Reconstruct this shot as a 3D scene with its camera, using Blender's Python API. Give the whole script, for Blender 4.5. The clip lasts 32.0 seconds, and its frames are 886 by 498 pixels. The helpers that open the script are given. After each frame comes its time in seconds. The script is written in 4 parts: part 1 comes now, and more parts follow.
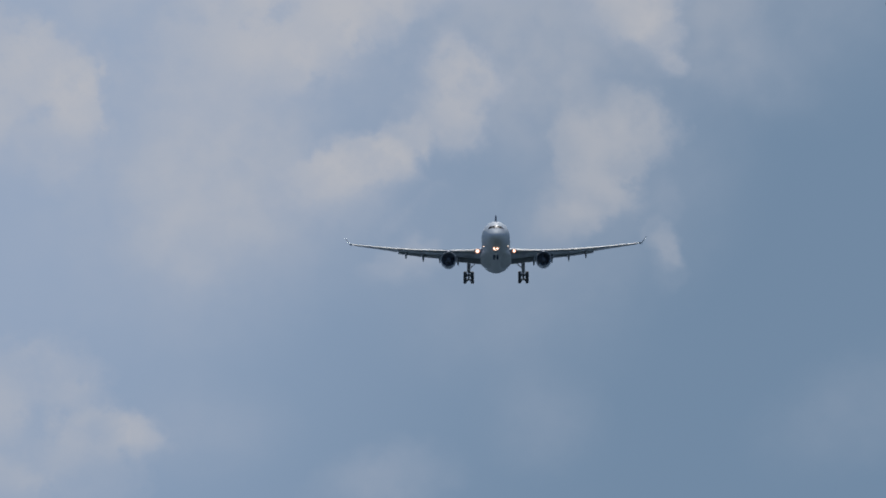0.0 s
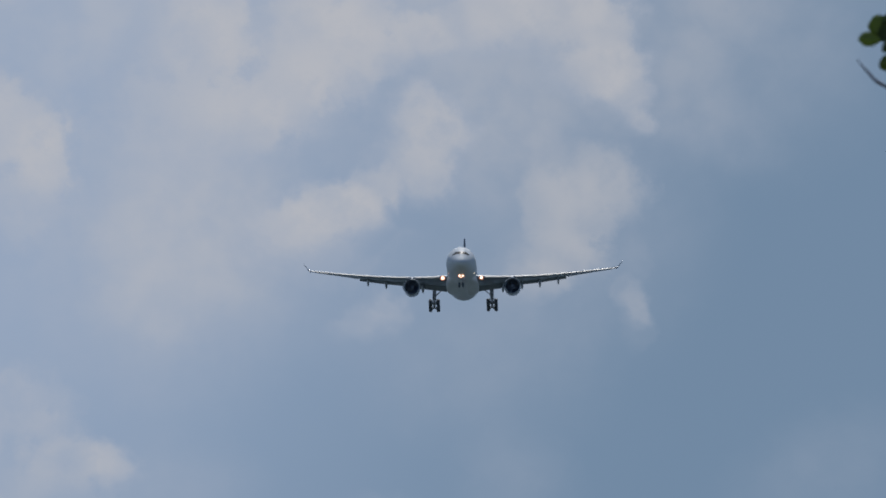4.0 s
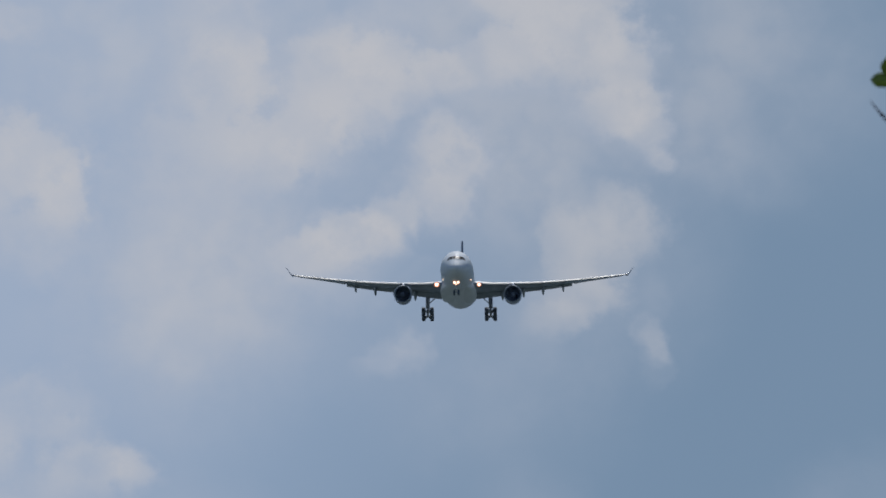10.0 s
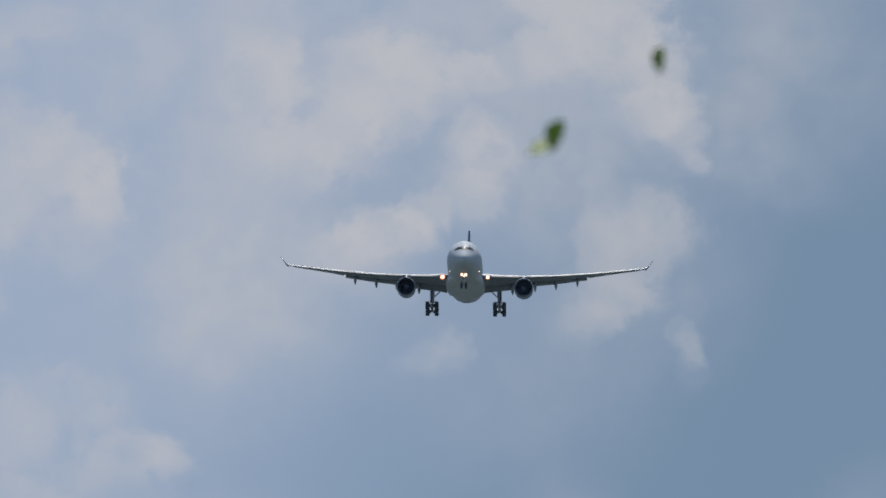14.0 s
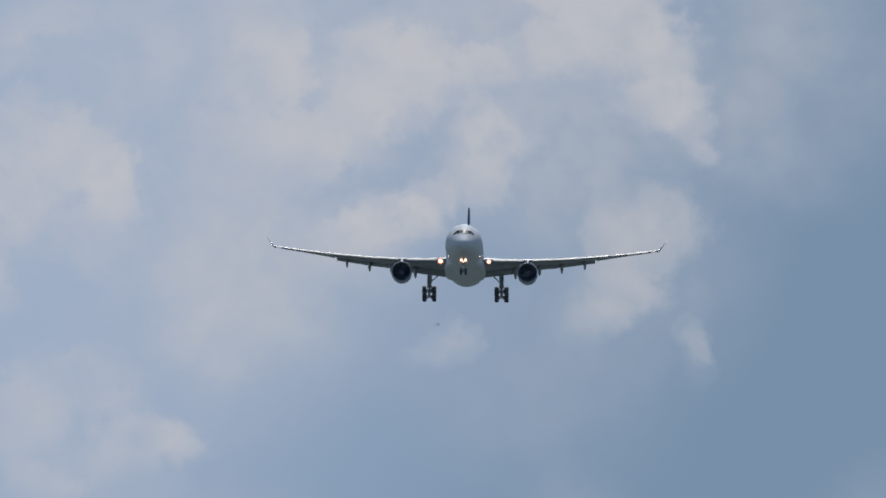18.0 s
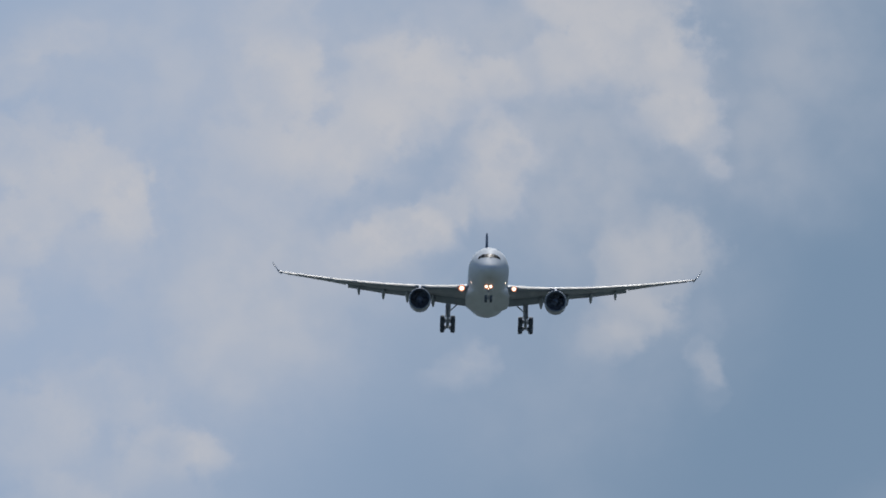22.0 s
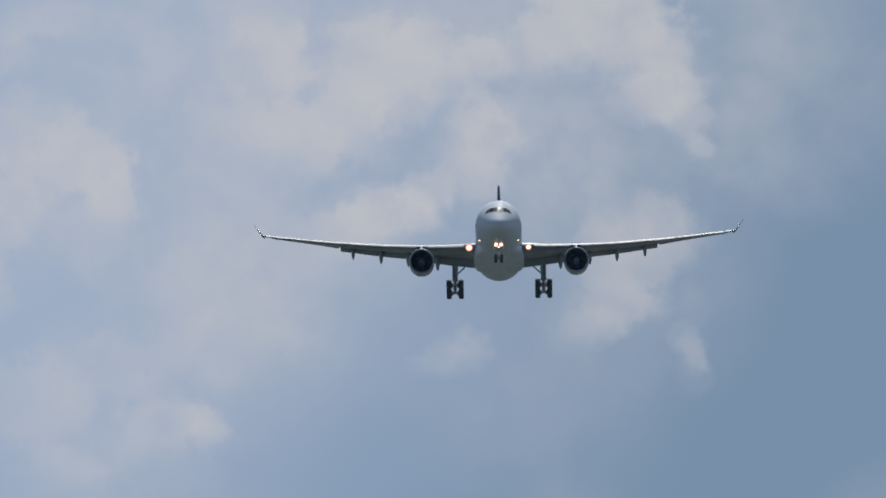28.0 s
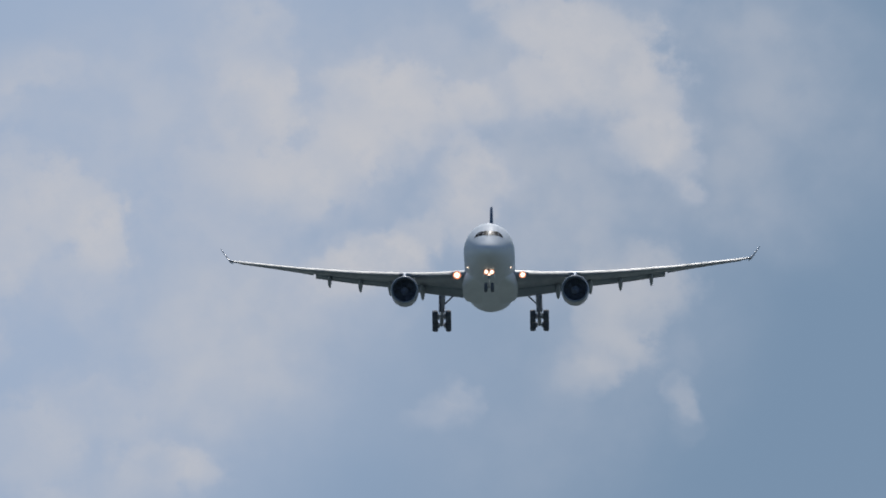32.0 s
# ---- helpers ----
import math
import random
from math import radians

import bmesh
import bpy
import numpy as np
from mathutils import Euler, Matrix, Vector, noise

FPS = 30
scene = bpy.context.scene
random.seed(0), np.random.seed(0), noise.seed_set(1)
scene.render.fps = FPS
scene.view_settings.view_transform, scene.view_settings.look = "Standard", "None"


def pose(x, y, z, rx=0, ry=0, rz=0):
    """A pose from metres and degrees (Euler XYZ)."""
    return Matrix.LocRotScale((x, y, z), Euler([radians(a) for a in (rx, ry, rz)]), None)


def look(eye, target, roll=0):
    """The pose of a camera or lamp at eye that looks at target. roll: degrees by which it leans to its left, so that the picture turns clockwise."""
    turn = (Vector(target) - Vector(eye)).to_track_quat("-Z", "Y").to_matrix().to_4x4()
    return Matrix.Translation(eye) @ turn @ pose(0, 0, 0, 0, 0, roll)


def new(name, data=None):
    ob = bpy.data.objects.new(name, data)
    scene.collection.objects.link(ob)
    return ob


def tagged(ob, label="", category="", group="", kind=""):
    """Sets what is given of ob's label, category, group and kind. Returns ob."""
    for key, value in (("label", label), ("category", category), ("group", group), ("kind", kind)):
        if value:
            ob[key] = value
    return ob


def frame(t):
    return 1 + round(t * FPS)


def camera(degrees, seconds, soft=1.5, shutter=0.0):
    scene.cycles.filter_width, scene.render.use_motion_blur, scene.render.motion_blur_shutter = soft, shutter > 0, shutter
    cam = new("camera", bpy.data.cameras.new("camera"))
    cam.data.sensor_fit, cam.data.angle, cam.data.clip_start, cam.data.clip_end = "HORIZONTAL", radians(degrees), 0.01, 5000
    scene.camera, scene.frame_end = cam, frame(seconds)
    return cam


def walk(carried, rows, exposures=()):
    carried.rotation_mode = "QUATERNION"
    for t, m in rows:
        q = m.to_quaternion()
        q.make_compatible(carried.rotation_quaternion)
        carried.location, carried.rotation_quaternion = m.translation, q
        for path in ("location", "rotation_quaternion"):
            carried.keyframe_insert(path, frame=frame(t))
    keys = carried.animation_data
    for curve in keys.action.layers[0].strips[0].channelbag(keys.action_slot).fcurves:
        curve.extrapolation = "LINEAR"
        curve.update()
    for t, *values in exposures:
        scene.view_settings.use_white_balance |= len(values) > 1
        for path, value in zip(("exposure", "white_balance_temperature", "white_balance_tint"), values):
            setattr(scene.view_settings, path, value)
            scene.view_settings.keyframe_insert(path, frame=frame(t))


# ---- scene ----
# ================================================================ camera
EYE = Vector((0.0, 0.0, 1.7))
FOCUS = 784 / math.tan(radians(2.2336) / 2)      # picture units per radian of the long lens
EL0 = radians(3.64)                              # height of the sky's reference line


def way(az, el):
    az, el = radians(az), radians(el)
    return Vector((math.sin(az) * math.cos(el), math.cos(az) * math.cos(el), math.sin(el)))


def aim(az, el):
    return look(EYE, EYE + way(az, el) * 100)


cam = camera(2.2336, 32.0, soft=1.75)
cam.data.dof.use_dof, cam.data.dof.focus_distance, cam.data.dof.aperture_fstop = True, 3500.0, 56.0
walk(cam, [(t, aim(az, el)) for t, az, el in (
    (0, 0.0326, 3.3940), (0.5, 0.0181, 3.4113), (1, 0.0395, 3.4113), (1.5, 0.0056, 3.4423), (2, 0.0123, 3.4827), (2.5, 0.0595, 3.5151),
    (4.5, 0.1151, 3.5468), (5, 0.1224, 3.5567), (5.5, 0.1294, 3.5630), (6, 0.1282, 3.5900), (6.5, 0.1494, 3.6094), (7, 0.1306, 3.5929),
    (7.5, 0.1634, 3.6340), (8, 0.1724, 3.7051), (8.5, 0.1800, 3.6818), (9, 0.1213, 3.6372), (9.5, 0.0702, 3.6385), (10, 0.0629, 3.6380),
    (10.5, 0.0406, 3.6478), (11, 0.0076, 3.5899), (11.5, -0.0343, 3.5649), (12, -0.0730, 3.5740), (12.5, -0.0748, 3.6005), (13, -0.0203, 3.6205),
    (13.5, -0.0214, 3.6207), (14, -0.0257, 3.6444), (14.5, 0.0316, 3.6748), (16.5, 0.0374, 3.7288), (17, -0.0010, 3.7161), (17.5, 0.0045, 3.7029),
    (18, -0.0431, 3.6388), (18.5, -0.0880, 3.6460), (19, -0.1081, 3.6752), (19.5, -0.1479, 3.7046), (20, -0.1616, 3.6835), (20.5, -0.1371, 3.6641),
    (21, -0.0849, 3.6635), (21.5, -0.0763, 3.6938), (22, -0.0743, 3.6956), (22.5, -0.0869, 3.6911), (23, -0.0857, 3.6942), (23.5, -0.0725, 3.7066),
    (24, -0.0469, 3.6847), (24.5, -0.0626, 3.6721), (26.5, -0.0447, 3.6788), (27, -0.0287, 3.6670), (27.5, -0.0206, 3.6591), (28, -0.0332, 3.6578),
    (28.5, -0.0380, 3.6716), (29, -0.0112, 3.6709), (29.5, -0.0116, 3.6676), (30, -0.0157, 3.6993), (30.5, -0.0063, 3.7211), (31, -0.0177, 3.7394),
    (31.5, -0.0340, 3.7598), (32, -0.0132, 3.7841),
)],
    exposures=((0, -0.09, 6380, 10), (8, -0.07, 6420, 10), (9.5, 0.0, 6440, 10), (14, -0.01, 6450, 10), (17, 0.05, 6490, 10), (28, 0.05, 6490, 10), (30.3, 0.06, 6480, 10), (31, 0.015, 6470, 10), (32, 0.09, 6460, 10)))

# ================================================================ light
SUN_EL, SUN_AZ = 47.0, 3.0                     # degrees; azimuth clockwise from the line of sight
world = bpy.data.worlds.new("sky")
scene.world = world
world.use_nodes = True
wn, wl = world.node_tree.nodes, world.node_tree.links
sky = wn.new("ShaderNodeTexSky")
sky.sky_type = "NISHITA"
sky.sun_disc = False
sky.sun_elevation = radians(SUN_EL)
sky.sun_rotation = radians(SUN_AZ)
sky.dust_density = 0.7
sky.ozone_density = 2.0
wl.new(sky.outputs[0], wn["Background"].inputs[0])
wn["Background"].inputs[1].default_value = 0.078
sun = new("sun", bpy.data.lights.new("sun", "SUN"))
sun.data.energy, sun.data.angle, sun.data.color = 3.8, radians(0.53), (1.0, 0.97, 0.92)
sun.matrix_world = look((0, 0, 0), -way(SUN_AZ, SUN_EL)) @ Matrix.Identity(4)

# ================================================================ materials


def srgb(r, g, b):
    f = lambda c: (c / 255 / 12.92) if c < 10 else ((c / 255 + 0.055) / 1.055) ** 2.4
    return (f(r), f(g), f(b), 1)


class Nodes:
    """A short way to write node graphs."""

    def __init__(self, name):
        self.mat = bpy.data.materials.new(name)
        self.mat.use_nodes = True
        self.n, self.l = self.mat.node_tree.nodes, self.mat.node_tree.links
        self.n.clear()

    def put(self, socket, v):
        if isinstance(v, bpy.types.NodeSocket):
            self.l.new(v, socket)
        elif v is not None:
            socket.default_value = v

    def add(self, kind, *ins, out=0, operation=""):
        node = self.n.new("ShaderNode" + kind)
        if operation:
            node.operation = operation
        for i, v in enumerate(ins):
            self.put(node.inputs[i], v)
        return node.outputs[out]

    def math(self, op, a, b=None, clamp=False):
        out = self.add("Math", a, b, operation=op)
        out.node.use_clamp = clamp
        return out

    def noise(self, vec, scale, detail=3.0, rough=0.5, out="Factor"):
        node = self.n.new("ShaderNodeTexNoise")
        self.put(node.inputs["Vector"], vec)
        node.inputs["Scale"].default_value = scale
        node.inputs["Detail"].default_value = detail
        node.inputs["Roughness"].default_value = rough
        return node.outputs[0 if out == "Factor" else 1]

    def mix(self, fac, a, b):
        node = self.n.new("ShaderNodeMix")
        node.data_type = "RGBA"
        self.put(node.inputs[0], fac)
        self.put(node.inputs[6], a)
        self.put(node.inputs[7], b)
        return node.outputs[2]

    def ramp(self, fac, lo, hi, a=0.0, b=1.0, smooth=True):
        node = self.n.new("ShaderNodeMapRange")
        node.interpolation_type = "SMOOTHSTEP" if smooth else "LINEAR"
        for i, v in enumerate((fac, lo, hi, a, b)):
            self.put(node.inputs[i], v)
        return node.outputs[0]

    def finish(self, shader):
        out = self.n.new("ShaderNodeOutputMaterial")
        self.l.new(shader, out.inputs[0])
        return self.mat


def surface(name, color, rough, metal=0.0, dark=0.75, grain=1.0, broad=0.12, bump=0.0, streak=(1, 1, 1), vary=0.0, coat=0.0, gloss=0.5):
    """Painted, metal or rubber surface with wear at two scales (sizes in metres)."""
    g = Nodes(name)
    co = g.add("TexCoord", out=3)
    st = g.add("VectorMath", co, streak, operation="MULTIPLY")
    a = g.noise(st, broad, 4, 0.6)
    b = g.noise(st, grain, 5, 0.65)
    f = g.math("MULTIPLY", g.ramp(a, 0.35, 0.7), 0.6)
    f = g.math("ADD", f, g.math("MULTIPLY", g.ramp(b, 0.45, 0.75), 0.4))
    c = (*color, 1)
    c2 = (color[0] * dark, color[1] * dark, color[2] * dark, 1)
    col = g.mix(f, c, c2)
    if vary:
        info = g.add("ObjectInfo", out=5)
        v = g.ramp(info, 0, 1, 1 - vary, 1 + vary, False)
        col = g.add("VectorMath", col, v, operation="SCALE")
        node = col.node
        g.put(node.inputs[3], v)
    p = g.n.new("ShaderNodeBsdfPrincipled")
    g.put(p.inputs["Base Color"], col)
    p.inputs["Metallic"].default_value = metal
    g.put(p.inputs["Roughness"], g.ramp(b, 0.3, 0.7, max(rough - 0.08, 0.03), min(rough + 0.1, 1)))
    p.inputs["Coat Weight"].default_value = coat
    p.inputs["Specular IOR Level"].default_value = gloss
    if bump:
        bn = g.n.new("ShaderNodeBump")
        bn.inputs["Strength"].default_value = 0.6
        bn.inputs["Distance"].default_value = bump
        g.put(bn.inputs["Height"], b)
        g.put(p.inputs["Normal"], bn.outputs[0])
    return g.finish(p.outputs[0])


def glowing(name, color, strength):
    g = Nodes(name)
    return g.finish(g.add("Emission", (*color, 1), strength))


white_paint = surface("white_paint", (0.665, 0.715, 0.765), 0.48, dark=0.84, grain=0.8, broad=0.15, streak=(1, 0.25, 1), gloss=0.02)
fairing_paint = surface("fairing_paint", (0.675, 0.725, 0.77), 0.48, dark=0.88, grain=0.9, broad=0.2, streak=(1, 0.25, 1), gloss=0.02)
grey_paint = surface("grey_paint", (0.22, 0.262, 0.31), 0.42, dark=0.78, grain=1.2, broad=0.25, streak=(1, 0.3, 1))
slat_paint = surface("slat_paint", (0.42, 0.42, 0.40), 0.6, dark=0.84, grain=1.5, broad=0.3)
blue_paint = surface("blue_paint", (0.07, 0.105, 0.17), 0.35, dark=0.8, coat=0.2)
nacelle_paint = surface("nacelle_paint", (0.28, 0.32, 0.38), 0.34, dark=0.85, grain=1.4, broad=0.4)
lip_metal = surface("lip_metal", (0.21, 0.25, 0.31), 0.5, metal=0.3, dark=0.85, grain=2.5, broad=0.5)
dark_metal = surface("dark_metal", (0.15, 0.16, 0.18), 0.5, metal=0.4, dark=0.7, grain=3)
# blue lift in the fan, liner, gear and tyre colours stands in for haze
fan_metal = surface("fan_metal", (0.17, 0.21, 0.29), 0.95, dark=0.7, grain=3)
liner = surface("liner", (0.18, 0.22, 0.30), 0.6, dark=0.8, grain=4)
gear_paint = surface("gear_paint", (0.28, 0.31, 0.36), 0.45, dark=0.6, grain=4, broad=0.8)
chrome = surface("chrome", (0.5, 0.5, 0.52), 0.3, metal=1.0, dark=0.9, grain=5)
rubber = surface("rubber", (0.072, 0.09, 0.122), 0.8, dark=0.7, grain=6, broad=1.5, bump=0.004)
hose_rubber = surface("hose_rubber", (0.03, 0.03, 0.03), 0.6, dark=0.7, grain=8)
window_glass = surface("window_glass", (0.012, 0.014, 0.018), 0.3, dark=0.8, grain=0.4, gloss=0.02)
lamp_glass = glowing("lamp_glass", (1.0, 0.84, 0.64), 2.8)
# orange bloom round the lens, put in as a glowing ring
lamp_halo = glowing("lamp_halo", (1.0, 0.36, 0.20), 0.9)
lamp_glass_small = glowing("lamp_glass_small", (1.0, 0.8, 0.6), 4)
bark = surface("bark", (0.10, 0.085, 0.07), 0.9, dark=0.5, grain=14, broad=3, bump=0.02, streak=(1, 1, 0.3))
twig_bark = surface("twig_bark", (0.22, 0.205, 0.25), 0.85, dark=0.55, grain=40, broad=9, bump=0.002)


def leaf_material(name, top, under, vary):
    """Leathery leaf: two greens, brown flecks and some light through the blade."""
    g = Nodes(name)
    co = g.add("TexCoord", out=3)
    a = g.noise(co, 14, 3)
    b = g.noise(co, 60, 4)
    rnd = g.add("ObjectInfo", out=5)
    isl = g.add("NewGeometry", out=8)
    r = g.math("FRACT", g.math("ADD", rnd, isl))
    col = g.mix(g.ramp(a, 0.35, 0.7), (*top, 1), (*under, 1))
    col = g.mix(g.math("MULTIPLY", g.ramp(r, 0.3, 1.0), vary), col, (0.16, 0.20, 0.03, 1))
    col = g.mix(g.math("MULTIPLY", g.ramp(b, 0.62, 0.75), 0.5), col, (0.07, 0.045, 0.02, 1))
    p = g.n.new("ShaderNodeBsdfPrincipled")
    g.put(p.inputs["Base Color"], col)
    p.inputs["Roughness"].default_value = 0.3
    tr = g.add("BsdfTranslucent", col)
    return g.finish(g.add("MixShader", 0.48, p.outputs[0], tr))


leaf_green = leaf_material("leaf_green", (0.07, 0.105, 0.034), (0.12, 0.165, 0.06), 0.5)
# lighter copy of leaf_green for two sunlit leaves, and for one young leaf
leaf_lit_young = leaf_material("leaf_lit_young", (0.17, 0.24, 0.06), (0.26, 0.32, 0.11), 0.4)
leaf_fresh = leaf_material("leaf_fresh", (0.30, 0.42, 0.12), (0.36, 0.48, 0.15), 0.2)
leaf_pale = leaf_material("leaf_pale", (0.82, 0.86, 0.64), (0.88, 0.90, 0.72), 0.04)


def ground_material():
    g = Nodes("grass_and_earth")
    co = g.add("TexCoord", out=3)
    a = g.noise(co, 0.004, 6, 0.6)
    b = g.noise(co, 0.09, 5, 0.6)
    c = g.noise(co, 3.0, 4, 0.7)
    # unseen ground, tinted blue-grey to cool the light it throws on the airliner
    col = g.mix(g.ramp(a, 0.4, 0.62), (0.057, 0.075, 0.070, 1), (0.084, 0.105, 0.109, 1))
    col = g.mix(g.math("MULTIPLY", g.ramp(b, 0.4, 0.7), 0.5), col, (0.065, 0.081, 0.080, 1))
    col = g.mix(g.math("MULTIPLY", g.ramp(c, 0.4, 0.7), 0.4), col, (0.056, 0.072, 0.054, 1))
    p = g.n.new("ShaderNodeBsdfPrincipled")
    g.put(p.inputs["Base Color"], col)
    p.inputs["Roughness"].default_value = 0.95
    bn = g.n.new("ShaderNodeBump")
    bn.inputs["Distance"].default_value = 0.078
    g.put(bn.inputs["Height"], c)
    g.put(p.inputs["Normal"], bn.outputs[0])
    return g.finish(p.outputs[0])


# clouds, in hundredths of the sky's own grid, to the right and down of its reference point
def veils():
    """Thin soft haze of the far sky: centre, half width, half height, turn in degrees, weight."""
    yield from ((-1.0, -3.4, 5.6, 2.8, 0, .60), (-7.2, -0.9, 3.4, 4.2, 0, .30), (3.0, 0.2, 2.6, 2.4, -30, .34), (-2.4, 0.3, 3.0, 2.2, 0, .36), (1.2, 2.6, 2.4, 1.6, 10, .22), (1.9, -1.5, 1.9, 1.7, 0, .36))
    yield from ((5.9, -3.4, 2.8, 2.6, 0, .42), (-4.2, 1.3, 2.4, 2.5, 0, .45), (-7.0, 3.6, 3.0, 1.9, 0, .10), (2.0, 4.8, 1.1, 0.9, 0, .20), (7.6, 4.6, 1.8, 1.0, -20, .18))
    yield from ((-4.0, 4.9, 1.6, 0.9, 0, .28), (-0.8, 5.8, 1.3, 0.6, -10, .40), (5.4, -5.0, 1.8, 0.8, 0, .30), (5.2, -1.7, 1.6, 0.7, 25, .22), (-3.4, -0.4, 1.5, 1.1, 30, .30), (-5.9, -3.9, 2.2, 1.9, 20, .32), (0.6, -4.4, 2.0, 1.0, 0, .22))


# billows with one crisp side: centre, half width, half height, direction of the crisp side in degrees, weight
def strip():
    yield from ((3.42, -0.42, 0.78, 0.62, 25, .44), (2.80, -0.10, 0.48, 0.64, 160, .34), (3.1, 0.25, 0.6, 0.5, 0, .26), (2.70, 0.80, 0.82, 0.50, -10, .40), (2.2, 1.2, 0.6, 0.35, 0, .26))
    yield from ((4.12, 0.95, 0.26, 0.36, 0, .08), (4.18, 1.68, 0.25, 0.28, 10, .34), (3.98, 1.45, 0.22, 0.24, 160, .18), (4.2, 2.1, 0.22, 0.28, 0, .10), (-4.6, 0.7, 0.7, 1.1, 60, .16))
    yield from ((-4.3, 1.9, 0.9, 0.8, 100, .18), (-3.2, 1.2, 0.8, 0.7, 30, .16), (-5.2, -0.4, 0.5, 1.2, 180, .14), (5.0, -2.6, 0.7, 0.5, 20, .14), (5.6, -3.6, 0.9, 0.7, 20, .14))


def upper_bank():
    yield from ((-3.70, -4.05, 1.00, 0.85, 20, .46), (-3.82, -2.65, 1.00, 1.10, 20, .50), (-3.90, -1.40, 1.10, 0.95, 180, .40), (-3.02, -3.05, 0.52, 0.65, 20, .40), (-4.2, -5.2, 1.2, 0.8, 60, .32))
    yield from ((-1.62, -2.95, 1.15, 0.75, 60, .56), (-2.30, -2.15, 1.05, 0.85, -30, .52), (-0.72, -3.22, 0.85, 0.55, 65, .52), (0.18, -3.05, 0.60, 0.52, 40, .48), (-1.35, -3.75, 0.75, 0.38, 80, .36))
    yield from ((-2.9, -1.7, 0.9, 0.75, -40, .34), (-1.35, -2.35, 0.75, 0.5, -40, .40), (-0.35, -2.75, 0.5, 0.35, -60, .34), (1.9, -3.3, 0.8, 0.6, 80, .36), (-0.4, -4.1, 0.7, 0.35, 80, .24))
    yield from ((1.00, -3.10, 0.75, 0.55, 80, .44), (2.62, -3.48, 1.24, 0.90, 70, .58), (3.50, -3.25, 0.66, 0.84, 0, .50), (3.25, -2.55, 0.95, 0.48, -20, .52), (3.88, -2.05, 0.50, 0.38, 30, .50))
    yield from ((4.28, -1.60, 0.30, 0.24, 20, .44), (2.20, -4.30, 1.20, 0.60, 90, .46), (1.40, -4.55, 0.85, 0.55, 80, .48), (2.95, -4.8, 1.0, 0.55, 70, .30), (0.9, -5.3, 0.8, 0.6, 100, .44))


def puffs():
    yield from ((0.38, -1.65, 0.74, 0.68, 55, .64), (0.30, -0.85, 0.62, 0.48, 20, .50), (-0.22, -1.10, 0.40, 0.34, 150, .22), (-1.20, -0.16, 1.00, 0.54, 82, .62))
    yield from ((-2.00, 0.18, 0.76, 0.54, 120, .48), (-0.55, -0.50, 0.60, 0.44, 80, .46), (-1.6, 0.5, 0.9, 0.45, 0, .24))


def pale_bank():
    yield from ((-6.92, -1.35, 1.05, 0.78, 35, .56), (-6.42, -1.05, 0.58, 0.66, 10, .46), (-8.20, -1.85, 1.20, 0.80, 70, .50), (-7.00, -0.25, 1.00, 0.66, -20, .40), (-7.9, -0.9, 0.9, 0.7, 200, .34))
    yield from ((-7.60, -4.10, 0.95, 0.45, -50, .44), (-8.5, -3.5, 0.8, 0.5, -40, .40), (-8.9, -0.3, 1.0, 1.2, 0, .36), (-8.7, 0.85, 0.7, 0.6, 40, .30))


def low_bank():
    yield from ((-4.84, 3.42, 0.58, 0.40, 55, .46), (-5.60, 3.45, 0.85, 0.50, 70, .36), (-6.90, 2.45, 1.15, 0.75, 60, .40), (-8.30, 3.10, 1.15, 0.90, 60, .38))
    yield from ((-7.4, 3.6, 1.2, 0.7, 0, .26), (-6.2, 4.2, 1.2, 0.6, 40, .28), (-7.6, 4.6, 1.2, 0.7, 40, .28), (-5.9, 2.9, 0.6, 0.4, 60, .24))


def small_puff():
    yield from ((-0.10, 1.74, 0.38, 0.36, 45, .36), (-0.45, 1.92, 0.34, 0.26, 120, .24), (-0.7, 2.1, 0.4, 0.2, 90, .12))


